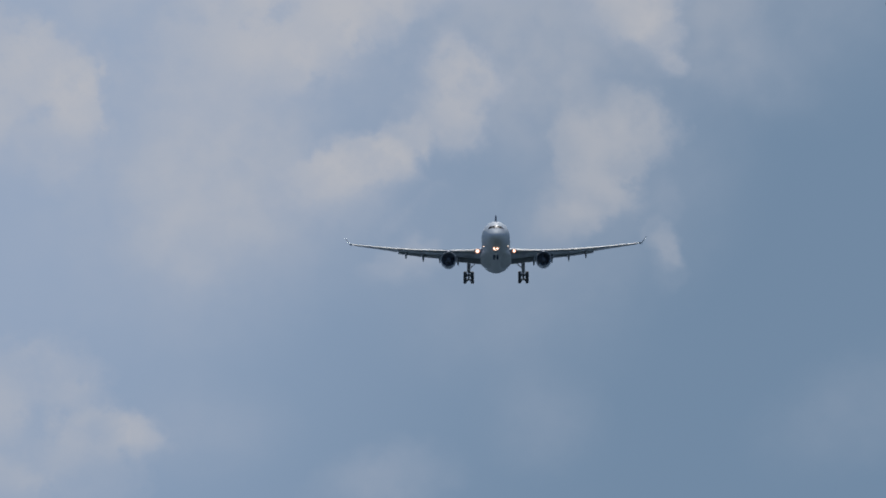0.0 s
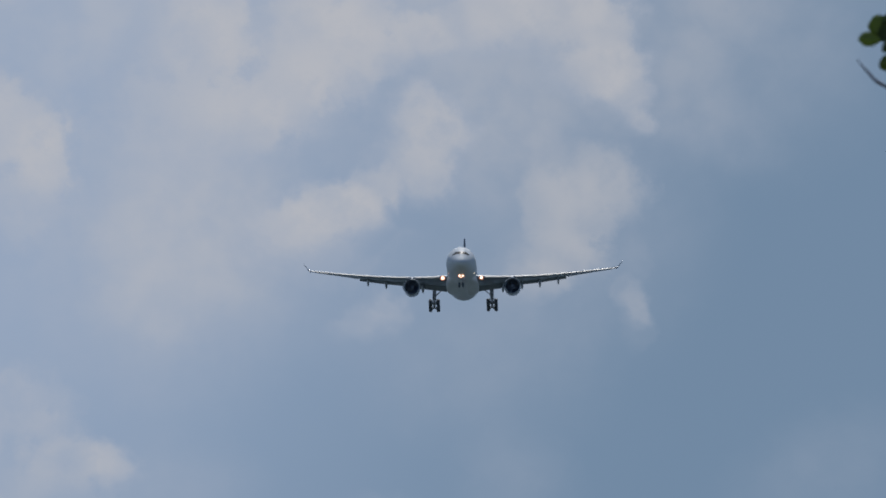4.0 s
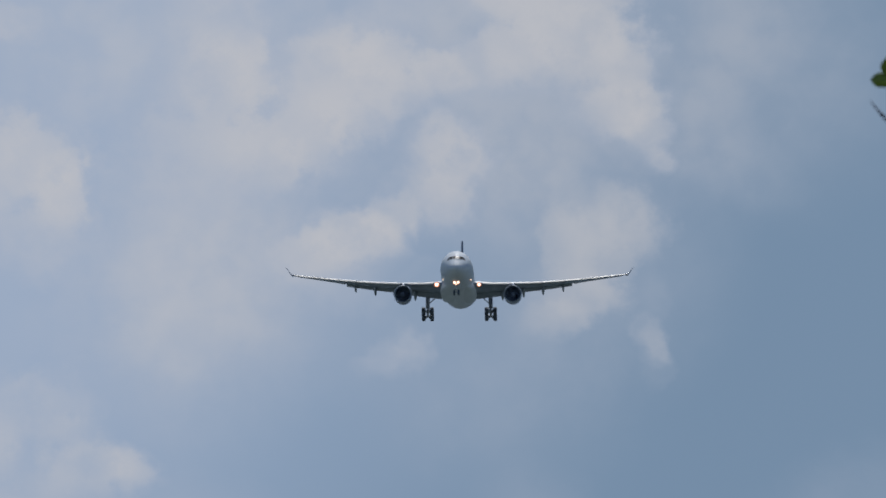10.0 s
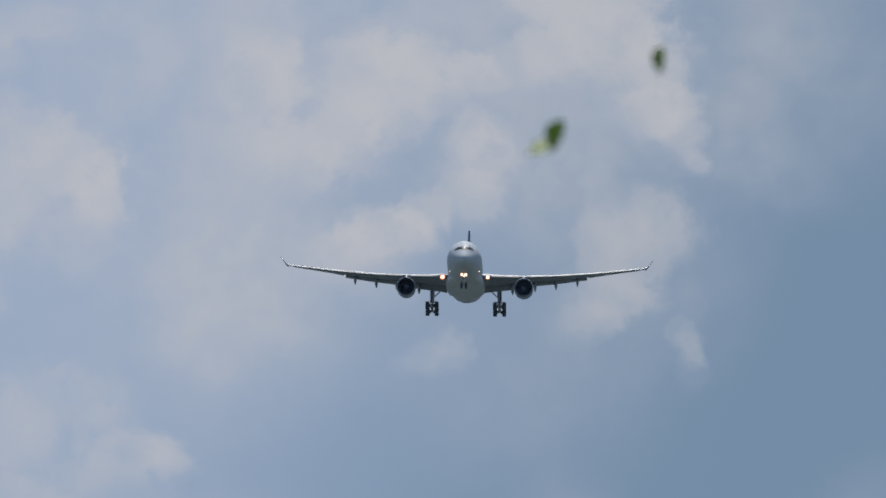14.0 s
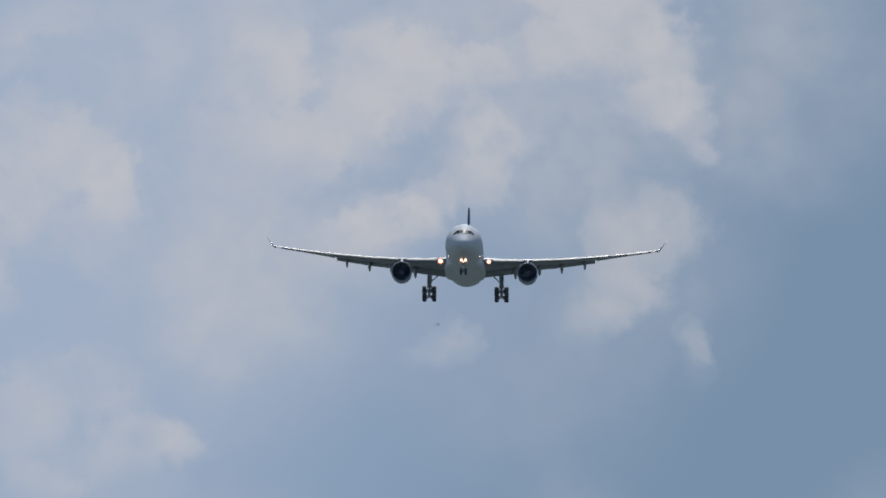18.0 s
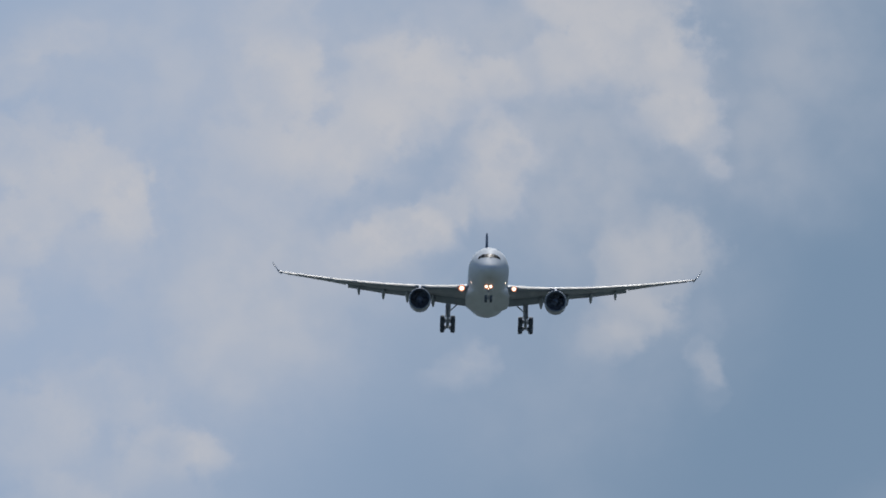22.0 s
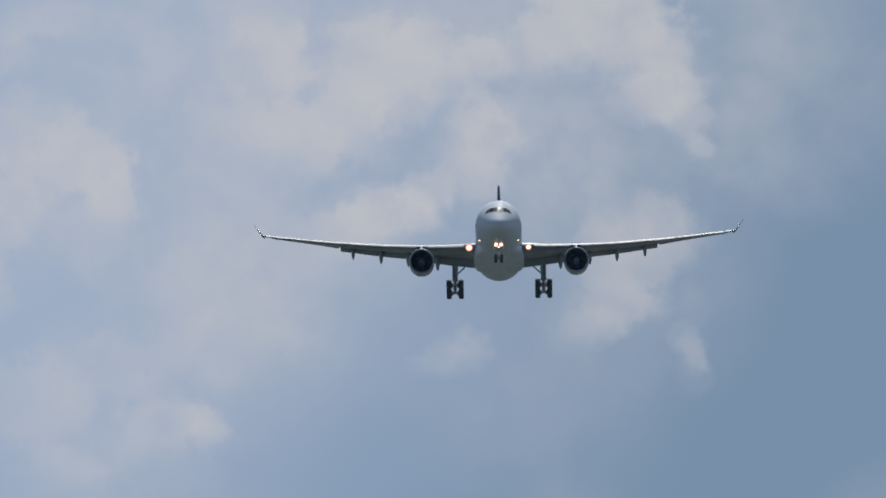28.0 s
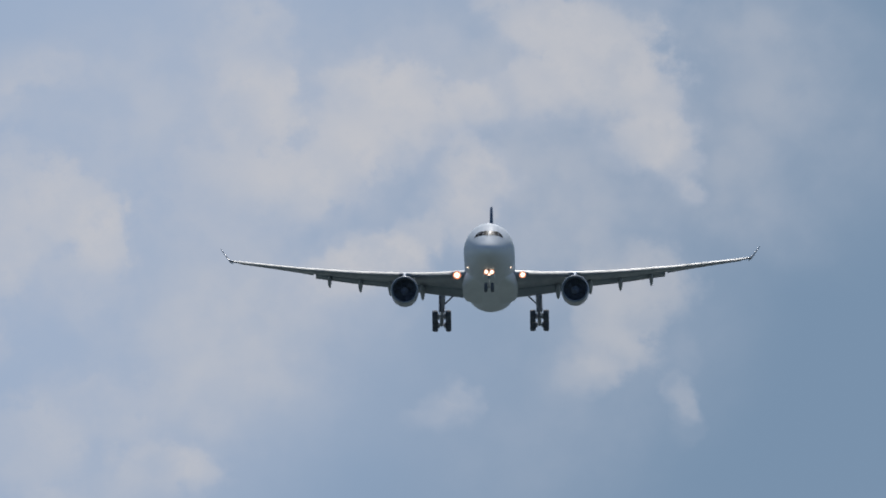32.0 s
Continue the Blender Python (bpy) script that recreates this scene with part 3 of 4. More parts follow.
def main_gear(side, plane):
    g0, hub = at(side * 5.36, 31.3, -1.8), at(side * 5.45, 32.0, -4.74)
    mid = g0.lerp(hub, 0.62)
    leg = part("main_gear", tube([g0, mid], [0.35, 0.30], 16), gear_paint, plane, "extended main landing gear leg with four wheels")
    part("piston", tube([mid, hub], 0.2, 14), chrome, leg)
    part("collar", tube([mid - (hub - mid) * 0.05, mid + (hub - mid) * 0.12], 0.36, 16), gear_paint, leg)
    part("side_stay", tube([at(side * 4.2, 31.2, -2.1), g0.lerp(hub, 0.46)], [0.1, 0.09], 10), gear_paint, leg)
    part("drag_stay", tube([at(side * 5.2, 29.2, -2.0), g0.lerp(hub, 0.48)], [0.09, 0.08], 10), gear_paint, leg)
    bm = tube([mid + Vector((0, 0.28, 0)), mid + Vector((0, 0.75, -0.45)), hub + Vector((0, 0.25, 0.1))], 0.07, 8)
    part("torque_link", bm, gear_paint, leg)
    # bogie hangs with its rear wheels low
    tilt = radians(22)
    fore, aft = (hub + Vector((0, k * math.cos(tilt), -k * math.sin(tilt))) for k in (-0.99, 0.99))
    part("bogie_beam", tube([fore, hub, aft], [0.17, 0.22, 0.17], 14), gear_paint, leg)
    for axle in (fore, aft):
        part("axle", tube([axle + Vector((-0.85, 0, 0)), axle + Vector((0.85, 0, 0))], 0.09, 10), gear_paint, leg)
        for k in (-1, 1):
            part("brake_unit", tube([axle + Vector((0.2 * k, 0, 0)), axle + Vector((0.26 * k, 0, 0)), axle + Vector((0.46 * k, 0, 0))], [0.2, 0.3, 0.34], 14), gear_paint, leg)
        for k in (-0.74, 0.74):
            wheel(axle + Vector((k, 0, 0)), 0.73, 0.63, leg)
    part("pitch_trimmer", tube([mid + Vector((0, -0.25, 0.1)), fore + Vector((0, 0.15, 0.15))], 0.06, 8), gear_paint, leg)
    for k in (-0.3, 0.3):
        part("hydraulic_hose", tube([mid + Vector((k * 0.6, -0.2, 0.6)), mid + Vector((k, -0.3, -0.2)), hub + Vector((k * 0.8, -0.2, 0.25)), hub + Vector((k, -0.5, 0.1))], 0.035, 6), hose_rubber, leg)
    # leg door on the outer face
    rings = []
    for f, w in ((0.0, 0.62), (0.3, 0.66), (0.58, 0.5), (0.66, 0.3)):
        p = g0.lerp(hub, f) + Vector((side * 0.34, 0, 0))
        rings.append([p + Vector((side * b, y * w, 0)) for y, b in ((-1, 0.0), (-0.6, 0.05), (0.6, 0.05), (1, 0), (0.6, 0.0), (-0.6, 0.0))])
    part("leg_door", loft(rings), grey_paint, leg)


def lamp(centre, radius, parent, name="landing_light", glass=None, tilt=4):
    """A lamp bowl facing ahead with a glowing lens, ringed by a painted-on halo."""
    c = Vector(centre)
    h = part(name, turned([(radius * 1.16, -0.05), (radius * 1.16, 0.05), (radius * 0.7, 0.2), (0.03, 0.26)], c, "y", 18, True), gear_paint, parent)
    part("halo_ring", turned([(radius * 0.55, -0.05), (radius * 1.12, -0.056)], c, "y", 18), lamp_halo, h, "painted orange halo round the lamp's lens")
    part("lens", turned([(0.01, -0.1), (radius * 0.4, -0.09), (radius * 0.68, -0.07)], c, "y", 18, True), glass or lamp_glass, h, "glowing white lamp lens")


def nose_gear(plane):
    top, low = at(0, 5.2, -2.2), at(0, 5.45, -4.42)
    mid = top.lerp(low, 0.6)
    leg = part("nose_gear", tube([top, mid], [0.17, 0.15], 14), gear_paint, plane, "extended nose landing gear with two wheels and lamps")
    part("piston", tube([mid, low], 0.1, 12), chrome, leg)
    part("axle", tube([low + Vector((-0.36, 0, 0)), low + Vector((0.36, 0, 0))], 0.07, 10), gear_paint, leg)
    part("drag_brace", tube([at(0, 4.2, -2.35), top.lerp(low, 0.5)], 0.08, 10), gear_paint, leg)
    part("torque_link", tube([mid + Vector((0, 0.16, 0)), mid.lerp(low, 0.5) + Vector((0, 0.5, 0)), low + Vector((0, 0.1, 0.1))], 0.05, 8), gear_paint, leg)
    for k in (-0.36, 0.36):
        wheel(low + Vector((k, 0, 0)), 0.53, 0.36, leg)
    for k in (-1, 1):
        rings = [[at(k * (0.5 + 0.1 * f + b), s, z) for b, z in ((0, -2.55), (0.03, -2.55), (0.03 + 0.05, -3.35), (0.05, -3.35))] for f, s in ((0, 5.6), (1, 7.3))]
        part("gear_door", loft(rings), white_paint, leg)
    part("lamp_bracket", tube([at(-0.34, 4.95, -2.86), at(0.34, 4.95, -2.86)], 0.05, 8), gear_paint, leg)
    for k in (-0.30, 0.30):
        lamp(at(k, 4.8, -2.80), 0.26, leg, "take_off_light")
    lamp(at(0, 4.8, -3.1), 0.11, leg, "taxi_light", lamp_glass_small)


def tail(plane):
    rings = []
    for s, z, c in ((52.6, 2.2, 8.6), (53.4, 3.4, 7.6), (56.2, 7.4, 5.3), (58.6, 11.2, 3.1), (59.0, 11.65, 2.6)):
        ring = []
        for p in airfoil(0, s, 0, c * 0.70, 0.155 if z < 11.4 else 0.14, 0, 9, 0):
            ring.append(Vector((p.z + Z0, p.y, z - Z0)))
        rings.append(ring)
    fin = part("fin", loft(rings), blue_paint, plane, "dark blue tail fin")
    rings = []
    for s, z, c in ((52.6, 2.6, 8.6), (53.4, 3.4, 7.6), (56.2, 7.4, 5.3), (58.6, 11.1, 3.1)):
        ring = []
        for u, h in ((0.70, 0.045), (1.0, 0.004), (1.0, -0.004), (0.70, -0.045)):
            ring.append(at(h * c * 0.75, s + u * c, z))
        rings.append(ring)
    part("rudder", loft(rings), blue_paint, fin)
    for side in (-1, 1):
        rings = [airfoil(side * x, s, z, c * 0.74, 0.10, -2, 8, -0.01) for x, s, z, c in ((0.6, 54.2, 1.75, 5.9), (1.6, 55.0, 1.85, 5.4), (5.5, 57.6, 2.3, 3.9), (9.7, 60.5, 2.8, 2.3))]
        st = part("tailplane", loft(rings), grey_paint, plane)
        rings = []
        for x, s, z, c in ((1.9, 55.2, 1.88, 5.2), (5.5, 57.6, 2.3, 3.9), (9.5, 60.4, 2.78, 2.35)):
            rings.append([at(side * x, s + u * c, z + h * c) for u, h in ((0.75, 0.035), (1.0, 0.02), (1.0, 0.014), (0.75, -0.02))])
        part("elevator", loft(rings), grey_paint, st)


def airliner():
    plane = tagged(new("airliner"), "white twin-engine wide-body airliner with gear down and lights on", "aircraft")

    def hoop(s, grow=0.0):
        hw, top, bot = body_at(s)
        return [at((hw + grow) * math.sin(p), s, (top + bot) / 2 + ((top - bot) / 2 + grow) * math.cos(p)) for p in np.linspace(0, 2 * math.pi, 61)[:-1]]

    stations = [1.3 + 0.328 * i for i in range(25)]
    for a, b in zip(BODY, BODY[1:]):
        stations += [a[0] + (b[0] - a[0]) * i / 3 for i in range(3)]
    stations.append(63.6)
    fuselage = part("fuselage", loft([hoop(s, -0.012 * (1.62 - s) / 0.42) for s in (1.2, 1.3, 1.4, 1.5)] + [hoop(s) for s in stations[1:]]), white_paint, plane, "white painted fuselage")
    part("radome", loft([hoop(s) for s in (0.0, 0.01, 0.03, 0.07, 0.12, 0.19, 0.28, 0.4, 0.55, 0.7, 0.85, 1.0, 1.15, 1.3, 1.5)], False), white_paint, fuselage, "smooth white nose cone")
    # windscreen: six panes let into a dark surround
    def pane(corners, out, name, material, k):
        bm = bmesh.new()
        rows = []
        n = 5
        (ax, az), (bx, bz), (cx, cz), (dx, dz) = corners
        for i in range(n):
            v = i / (n - 1)
            row = []
            for j in range(n):
                u = j / (n - 1)
                x = (ax + (bx - ax) * u) * (1 - v) + (dx + (cx - dx) * u) * v
                z = (az + (bz - az) * u) * (1 - v) + (dz + (cz - dz) * u) * v
                row.append(on_nose(k * x, z, out))
            rows.append(row)
        loft(rows, False, bm, closed=False)
        return part(name, bm, material, fuselage)
    for k in (-1, 1):
        for corners in (((0.045, 0.97), (0.60, 0.95), (0.56, 1.53), (0.045, 1.56)), ((0.64, 0.94), (1.12, 0.88), (1.01, 1.46), (0.60, 1.52)), ((1.16, 0.87), (1.62, 0.70), (1.42, 1.10), (1.05, 1.44))):
            pane(corners, 0.015, "cockpit_window", window_glass, k)
        part("wiper", tube([on_nose(k * 0.1, 0.8, 0.05), on_nose(k * 0.36, 1.08, 0.05)], 0.02, 6), hose_rubber, fuselage)
    # belly fairing under the wing
    rings = []
    for s, hw, low in ((13.6, 1.7, -2.4), (15.4, 2.25, -2.52), (17.4, 2.68, -2.6), (19.6, 2.95, -2.66), (22.0, 3.08, -2.68), (30.0, 3.10, -2.68), (33.0, 2.9, -2.62), (35.0, 2.4, -2.5), (37.0, 1.6, -2.4)):
        ring = []
        for p in np.linspace(0, 2 * math.pi, 37)[:-1]:
            cx, cz = math.sin(p), math.cos(p)
            e = 0.52
            ring.append(at(hw * math.copysign(abs(cx) ** e, cx), s, (low - 0.9) / 2 + (-0.9 - low) / 2 * math.copysign(abs(cz) ** e, cz)))
        rings.append(ring)
    part("belly_fairing", loft(rings), fairing_paint, plane, "pale belly fairing between the wings")
    part("antenna", slab(-0.03, 0.03, 11 - S0, 11.5 - S0, 2.8 - Z0, 3.2 - Z0, 0.01), white_paint, fuselage)
    part("antenna", slab(-0.03, 0.03, 14 - S0, 14.5 - S0, -3.2 - Z0, -2.78 - Z0, 0.01), white_paint, fuselage)
    for k in (-1, 1):
        # the larger radius on one side stands in for its wider flare
        lamp(at(k * 3.64, 18.72, -1.325), 0.40 if k < 0 else 0.33, plane, "landing_light")
        lamp(at(k * 2.36, 10.2, -1.57), 0.09, fuselage, "turn_off_light", lamp_glass_small)
        wing(k, plane)
        engine(k, plane)
        main_gear(k, plane)
        pt = on_nose(k * 1.5, -0.6, 0.06)
        part("probe", tube([pt, pt + Vector((0, -0.25, 0))], 0.02, 6), lip_metal, fuselage)
    nose_gear(plane)
    tail(plane)
    return plane


plane = airliner()


# ================================================================ the tree beside the line of sight
FAR = 80.0


def spot(u, v, d):
    """A place d metres off, at u, v hundredths of the sky's grid."""
    el = EL0 - v * 100 / FOCUS
    return EYE + d * way(math.degrees(u * 100 / FOCUS / math.cos(el)), math.degrees(el))


def tip_at(x, y, d=FAR):
    return spot((x - 663.2) / 100, (y - 486.7) / 100, d)


def leaf_mesh(name, width, curl, fold, material, seed):
    """One leathery leaf of length 1 along x: broadest past the middle, folded on its midrib, with a stalk."""
    rng = random.Random(seed)
    bm = bmesh.new()
    top, low = [], []
    for i in range(8):
        u = i / 7
        w = width * (math.sin(math.pi * min(1, u * 0.94 + 0.03)) ** 0.75) * (0.55 + 0.6 * u) * rng.uniform(0.94, 1.06)
        h = -curl * (u - 0.4) ** 2
        row = [(0.12 + 0.88 * u, -w / 2, h + fold * w), (0.12 + 0.88 * u, -w / 4, h + fold * w * 0.35), (0.12 + 0.88 * u, 0, h),
               (0.12 + 0.88 * u, w / 4, h + fold * w * 0.35), (0.12 + 0.88 * u, w / 2, h + fold * w)]
        top.append([bm.verts.new(p) for p in row])
        low.append([bm.verts.new((p[0], p[1], p[2] - 0.012)) for p in row])
    for rows in (top, low):
        for a, b in zip(rows, rows[1:]):
            for i in range(4):
                bm.faces.new((a[i], a[i + 1], b[i + 1], b[i]))
    for a, b, c, d in zip(top, top[1:], low, low[1:]):
        bm.faces.new((a[0], b[0], d[0], c[0]))
        bm.faces.new((a[4], c[4], d[4], b[4]))
    tube([(0, 0, -0.01), (0.15, 0, -0.005)], 0.014, 5, bm)
    bmesh.ops.recalc_face_normals(bm, faces=bm.faces)
    me = bpy.data.meshes.new(name)
    for f in bm.faces:
        f.smooth = True
    bm.to_mesh(me)
    bm.free()
    me.materials.append(material)
    return me


def leaf_pose(base, tip, width, roll):
    """Where a leaf of length 1 and breadth 1 goes: stalk at base, point at tip."""
    x = tip - base
    length = x.length
    x.normalize()
    y = x.cross(Vector((0, -1, 0.45)).normalized()).normalized()
    z = x.cross(y)
    y, z = y * math.cos(roll) + z * math.sin(roll), z * math.cos(roll) - y * math.sin(roll)
    m = Matrix((x, y, z)).transposed().to_4x4()
    m.translation = base
    return m @ Matrix.Diagonal((length, width, length * 0.8, 1))


LEAVES = [leaf_mesh("leaf", 1.0, 0.25, 0.10, leaf_green, 1), leaf_mesh("leaf", 1.0, -0.15, 0.16, leaf_green, 2), leaf_mesh("leaf", 1.0, 0.4, 0.05, leaf_green, 3)]
PALE = leaf_mesh("leaf", 1.0, 0.3, 0.12, leaf_pale, 4)
LIT_YOUNG = leaf_mesh("leaf", 1.0, 0.2, 0.14, leaf_lit_young, 9)


def hang(parent, mesh, base, tip, width, roll, name="leaf"):
    ob = new(name, mesh)
    ob.parent = parent
    ob.matrix_basis = leaf_pose(base, tip, width, roll)
    return ob


def tree():
    t = tagged(new("tree"), "broad-leaved tree with thick dark green leaves and bare twigs", "tree")
    foot = Vector((4.6, FAR + 0.3, 0.0))
    t.matrix_basis = Matrix.Translation(foot)
    rng = random.Random(7)
    px = FAR / FOCUS
    stem = [Vector((0, 0, -0.3)), Vector((0, 0, 0.1)), Vector((0.05, 0.03, 1.4)), Vector((-0.06, 0.05, 2.9)), Vector((0.04, 0.0, 4.4)), Vector((-0.05, 0.04, 5.9)), Vector((0.06, 0.0, 7.4)), Vector((0.0, 0.0, 8.6))]
    part("trunk", tube(stem, [0.27, 0.21, 0.17, 0.15, 0.125, 0.10, 0.065, 0.03], 14), bark, t)

    def local(x, y, dy=0.0):
        p = tip_at(x, y)
        p.y += dy
        return p - foot

    def branch(points, r0, r1, material=twig_bark):
        n = len(points)
        return part("branch", tube(points, [r0 + (r1 - r0) * i / (n - 1) for i in range(n)], 8), material, t)

    def leaves(b, rows):
        for x0, y0, x1, y1, w, roll, pale in rows:
            mesh = (rng.choice(LEAVES), PALE, LIT_YOUNG)[pale]
            hang(b, mesh, local(x0, y0, rng.uniform(-.02, .02)), local(x1, y1, rng.uniform(-.03, .03)), w * 1.42 * px, roll)

    top = branch([Vector((0.02, 0.02, 6.6)), local(1900, -160, 0.1), local(1640, -40), local(1560, -8), local(1520, 2)], 0.022, 0.003)
    leaves(top, ((1525, 4, 1467, 12, 36, .1, 0), (1520, 0, 1488, 37, 36, -.2, 0), (1532, 8, 1522, 47, 34, .3, 0), (1550, 0, 1541, 46, 30, -.2, 0), (1560, -5, 1566, 46, 30, .2, 0),
                 (1582, 40, 1555, 82, 27, -.2, 0), (1576, 66, 1566, 102, 20, .2, 0), (1530, -5, 1480, -28, 36, .2, 0), (1535, -8, 1508, -52, 36, .0, 0),
                 (1505, 2, 1500, 30, 30, .4, 0)))
    leaves(top, ((1550, -10, 1556, -60, 36, .2, 0), (1570, -10, 1600, -45, 34, 0, 0), (1590, 0, 1585, 50, 34, .1, 0), (1536, 2, 1508, 20, 34, .1, 0), (1545, 6, 1533, 40, 30, .2, 0), (1516, -4, 1474, -4, 32, .2, 0),
                 (1562, 20, 1570, 60, 26, .1, 0), (1530, 0, 1512, 44, 30, .1, 0)))
    part("branch", tube([local(1511, 26), local(1508, 42), local(1505, 56), local(1502, 69)], [0.0085, 0.0075, 0.0055, 0.002], 7), twig_bark, t)
    mid = branch([Vector((-0.02, 0.02, 5.9)), local(1950, 300, 0.1), local(1680, 262), local(1575, 236), local(1541, 226), local(1526, 206), local(1508, 191)], 0.02, 0.003)
    part("branch", tube([local(1560, 232), local(1543, 222), local(1543, 195), local(1539, 165)], [0.008, 0.008, 0.006, 0.003], 7), twig_bark, t)
    leaves(mid, ((1508, 193, 1459, 191, 22, -.5, 2), (1509, 197, 1488, 151, 34, -.1, 2), (1518, 195, 1514, 145, 26, .3, 0), (1514, 194, 1500, 214, 16, .4, 0), (1547, 184, 1536, 141, 14, .6, 0),
                 (1552, 200, 1561, 155, 24, .1, 1), (1556, 222, 1557, 176, 26, .2, 0), (1540, 221, 1496, 243, 23, -.6, 0), (1526, 222, 1521, 207, 11, .2, 0), (1572, 238, 1546, 278, 20, -.3, 0)))
    leaves(mid, ((1526, 218, 1522, 205, 12, .3, 0), (1522, 196, 1497, 182, 26, .5, 0), (1531, 190, 1528, 146, 20, .7, 0),
                 (1548, 190, 1578, 158, 28, .4, 0)))
    leaves(mid, ((1552, 208, 1584, 186, 28, .1, 0), (1580, 240, 1610, 270, 28, .1, 0), (1585, 236, 1612, 205, 28, -.1, 0), (1512, 196, 1502, 165, 28, .3, 0),
                 (1524, 200, 1521, 160, 24, -.3, 0), (1545, 210, 1572, 180, 28, .2, 0), (1558, 224, 1572, 205, 24, .2, 0), (1552, 228, 1541, 240, 10, .4, 0), (1530, 192, 1505, 200, 18, .5, 0)))
    part("branch", tube([Vector((0.0, 0.02, 5.6)), local(1960, 420, 0.1), local(1700, 310), local(1580, 291), local(1552, 289), local(1532, 284), local(1513, 279), local(1503, 274), local(1492, 268), local(1485, 262), local(1479, 255), local(1468, 243), local(1457, 229)],
                        [0.04, 0.03, 0.013, 0.009, 0.0085, 0.0092, 0.0068, 0.0062, 0.0072, 0.0048, 0.0058, 0.0034, 0.0016], 8), twig_bark, t, "bare grey twig")
    part("branch", tube([local(1530, 284), local(1524, 275), local(1518, 264)], [0.007, 0.006, 0.0045], 6), twig_bark, t)
    low = branch([Vector((0.02, 0.02, 5.3)), local(1960, 520, 0.1), local(1680, 450), local(1590, 408), local(1556, 382), local(1541, 367)], 0.018, 0.003)
    leaves(low, ((1548, 378, 1512, 397, 18, -.6, 0), (1546, 373, 1555, 343, 23, .3, 0), (1541, 367, 1520, 345, 7, .2, 1), (1549, 374, 1534, 351, 17, .2, 2), (1560, 380, 1566, 334, 22, .2, 0),
                 (1575, 392, 1600, 360, 26, .1, 0), (1580, 398, 1570, 430, 24, .1, 0), (1562, 372, 1580, 345, 24, .4, 0), (1552, 376, 1546, 350, 20, .3, 0), (1556, 384, 1536, 386, 14, .3, 0)))
    # limbs of the unseen side, and the crown on them
    verts = []
    ends = []
    for i in range(16):
        a = 2 * math.pi * i / 16 + rng.uniform(-.2, .2)
        z0 = 4.2 + 3.8 * (i * 7 % 16) / 16
        reach = rng.uniform(1.1, 1.9) * (1 - 0.06 * abs(z0 - 6))
        if math.cos(a) < -0.5:
            reach *= 0.75
        e = Vector((math.cos(a) * reach, math.sin(a) * reach, z0 + rng.uniform(0.5, 1.1)))
        s = Vector((0, 0, z0))
        m = s.lerp(e, 0.5) + Vector((0, 0, -0.08))
        part("limb", tube([s, m, e], [0.055, 0.035, 0.012], 8), bark, t)
        ends += [e, m.lerp(e, 0.4), e + Vector((rng.uniform(-.4, .4), rng.uniform(-.4, .4), rng.uniform(-.2, .5)))]
    ends += [Vector((rng.uniform(-.6, .6), rng.uniform(-.6, .6), rng.uniform(7.8, 8.9))) for _ in range(9)]
    bm = bmesh.new()
    for e in ends:
        for _ in range(34):
            d = Vector((rng.gauss(0, 1), rng.gauss(0, 1), rng.gauss(0, .8)))
            b = e + d * 0.17
            if b.x + 4.6 < 2.6:
                continue
            bm.from_mesh(rng.choice(LEAVES))
            bm.verts.ensure_lookup_table()
            d.z += 0.2
            new_verts = bm.verts[-len(LEAVES[0].vertices):]
            m = leaf_pose(b, b + d.normalized() * rng.uniform(.075, .11), rng.uniform(.04, .06), rng.uniform(-1, 1))
            for v in new_verts:
                v.co = m @ v.co
    tagged(part("foliage", bm, leaf_green, t, "dense dark green foliage"), kind="stuff")
    return t


leafy = tree()


def loose_leaf(name, material, seed, size, label):
    me = leaf_mesh(name, 0.85, 0.3, 0.12, material, seed)
    me.transform(Matrix.Translation((-0.5 * size, 0, 0)) @ Matrix.Diagonal((size, size, size, 1)))
    return tagged(new(name, me), label, "leaf", "leaves blown from the tree")


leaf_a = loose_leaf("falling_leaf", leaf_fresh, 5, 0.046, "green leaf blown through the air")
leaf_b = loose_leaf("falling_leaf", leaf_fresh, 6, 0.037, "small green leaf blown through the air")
leaf_c = loose_leaf("falling_leaf", leaf_pale, 8, 0.032, "pale yellow-green leaf blown through the air")


def insect():
    """A small flying insect: body, head and two pairs of wings."""
    ob = tagged(new("flying_insect"), "tiny dark winged insect in flight", "insect", "insects in the air")
    part("abdomen", turned([(0.0002, -0.004), (0.0008, -0.0025), (0.001, -0.001), (0.0009, 0.0), (0.0004, 0.001)], (0, 0, 0), "x", 10, True), hose_rubber, ob)
    part("thorax", turned([(0.0004, 0.0005), (0.0011, 0.0015), (0.0011, 0.0025), (0.0004, 0.0035)], (0, 0, 0), "x", 10, True), hose_rubber, ob)
    part("head", turned([(0.0002, 0.0033), (0.0007, 0.0038), (0.0007, 0.0044), (0.0002, 0.0049)], (0, 0, 0), "x", 10, True), hose_rubber, ob)
    for k in (-1, 1):
        for x, l in ((0.0022, 0.0055), (0.001, 0.0042)):
            rings = [[Vector((x + w * c, k * (0.0008 + l * f), 0.0008 + 0.5 * l * f + h)) for c, h in ((1, 0), (0, 0.00004), (-1, 0), (0, -0.00004))]
                     for f, w in ((0, 0.0003), (0.4, 0.0008), (0.8, 0.001), (1, 0.0004))]
            part("wing", loft(rings), hose_rubber, ob)
    ob.scale = (1.9, 1.9, 1.9)
    return ob


insects = [insect() for _ in range(3)]


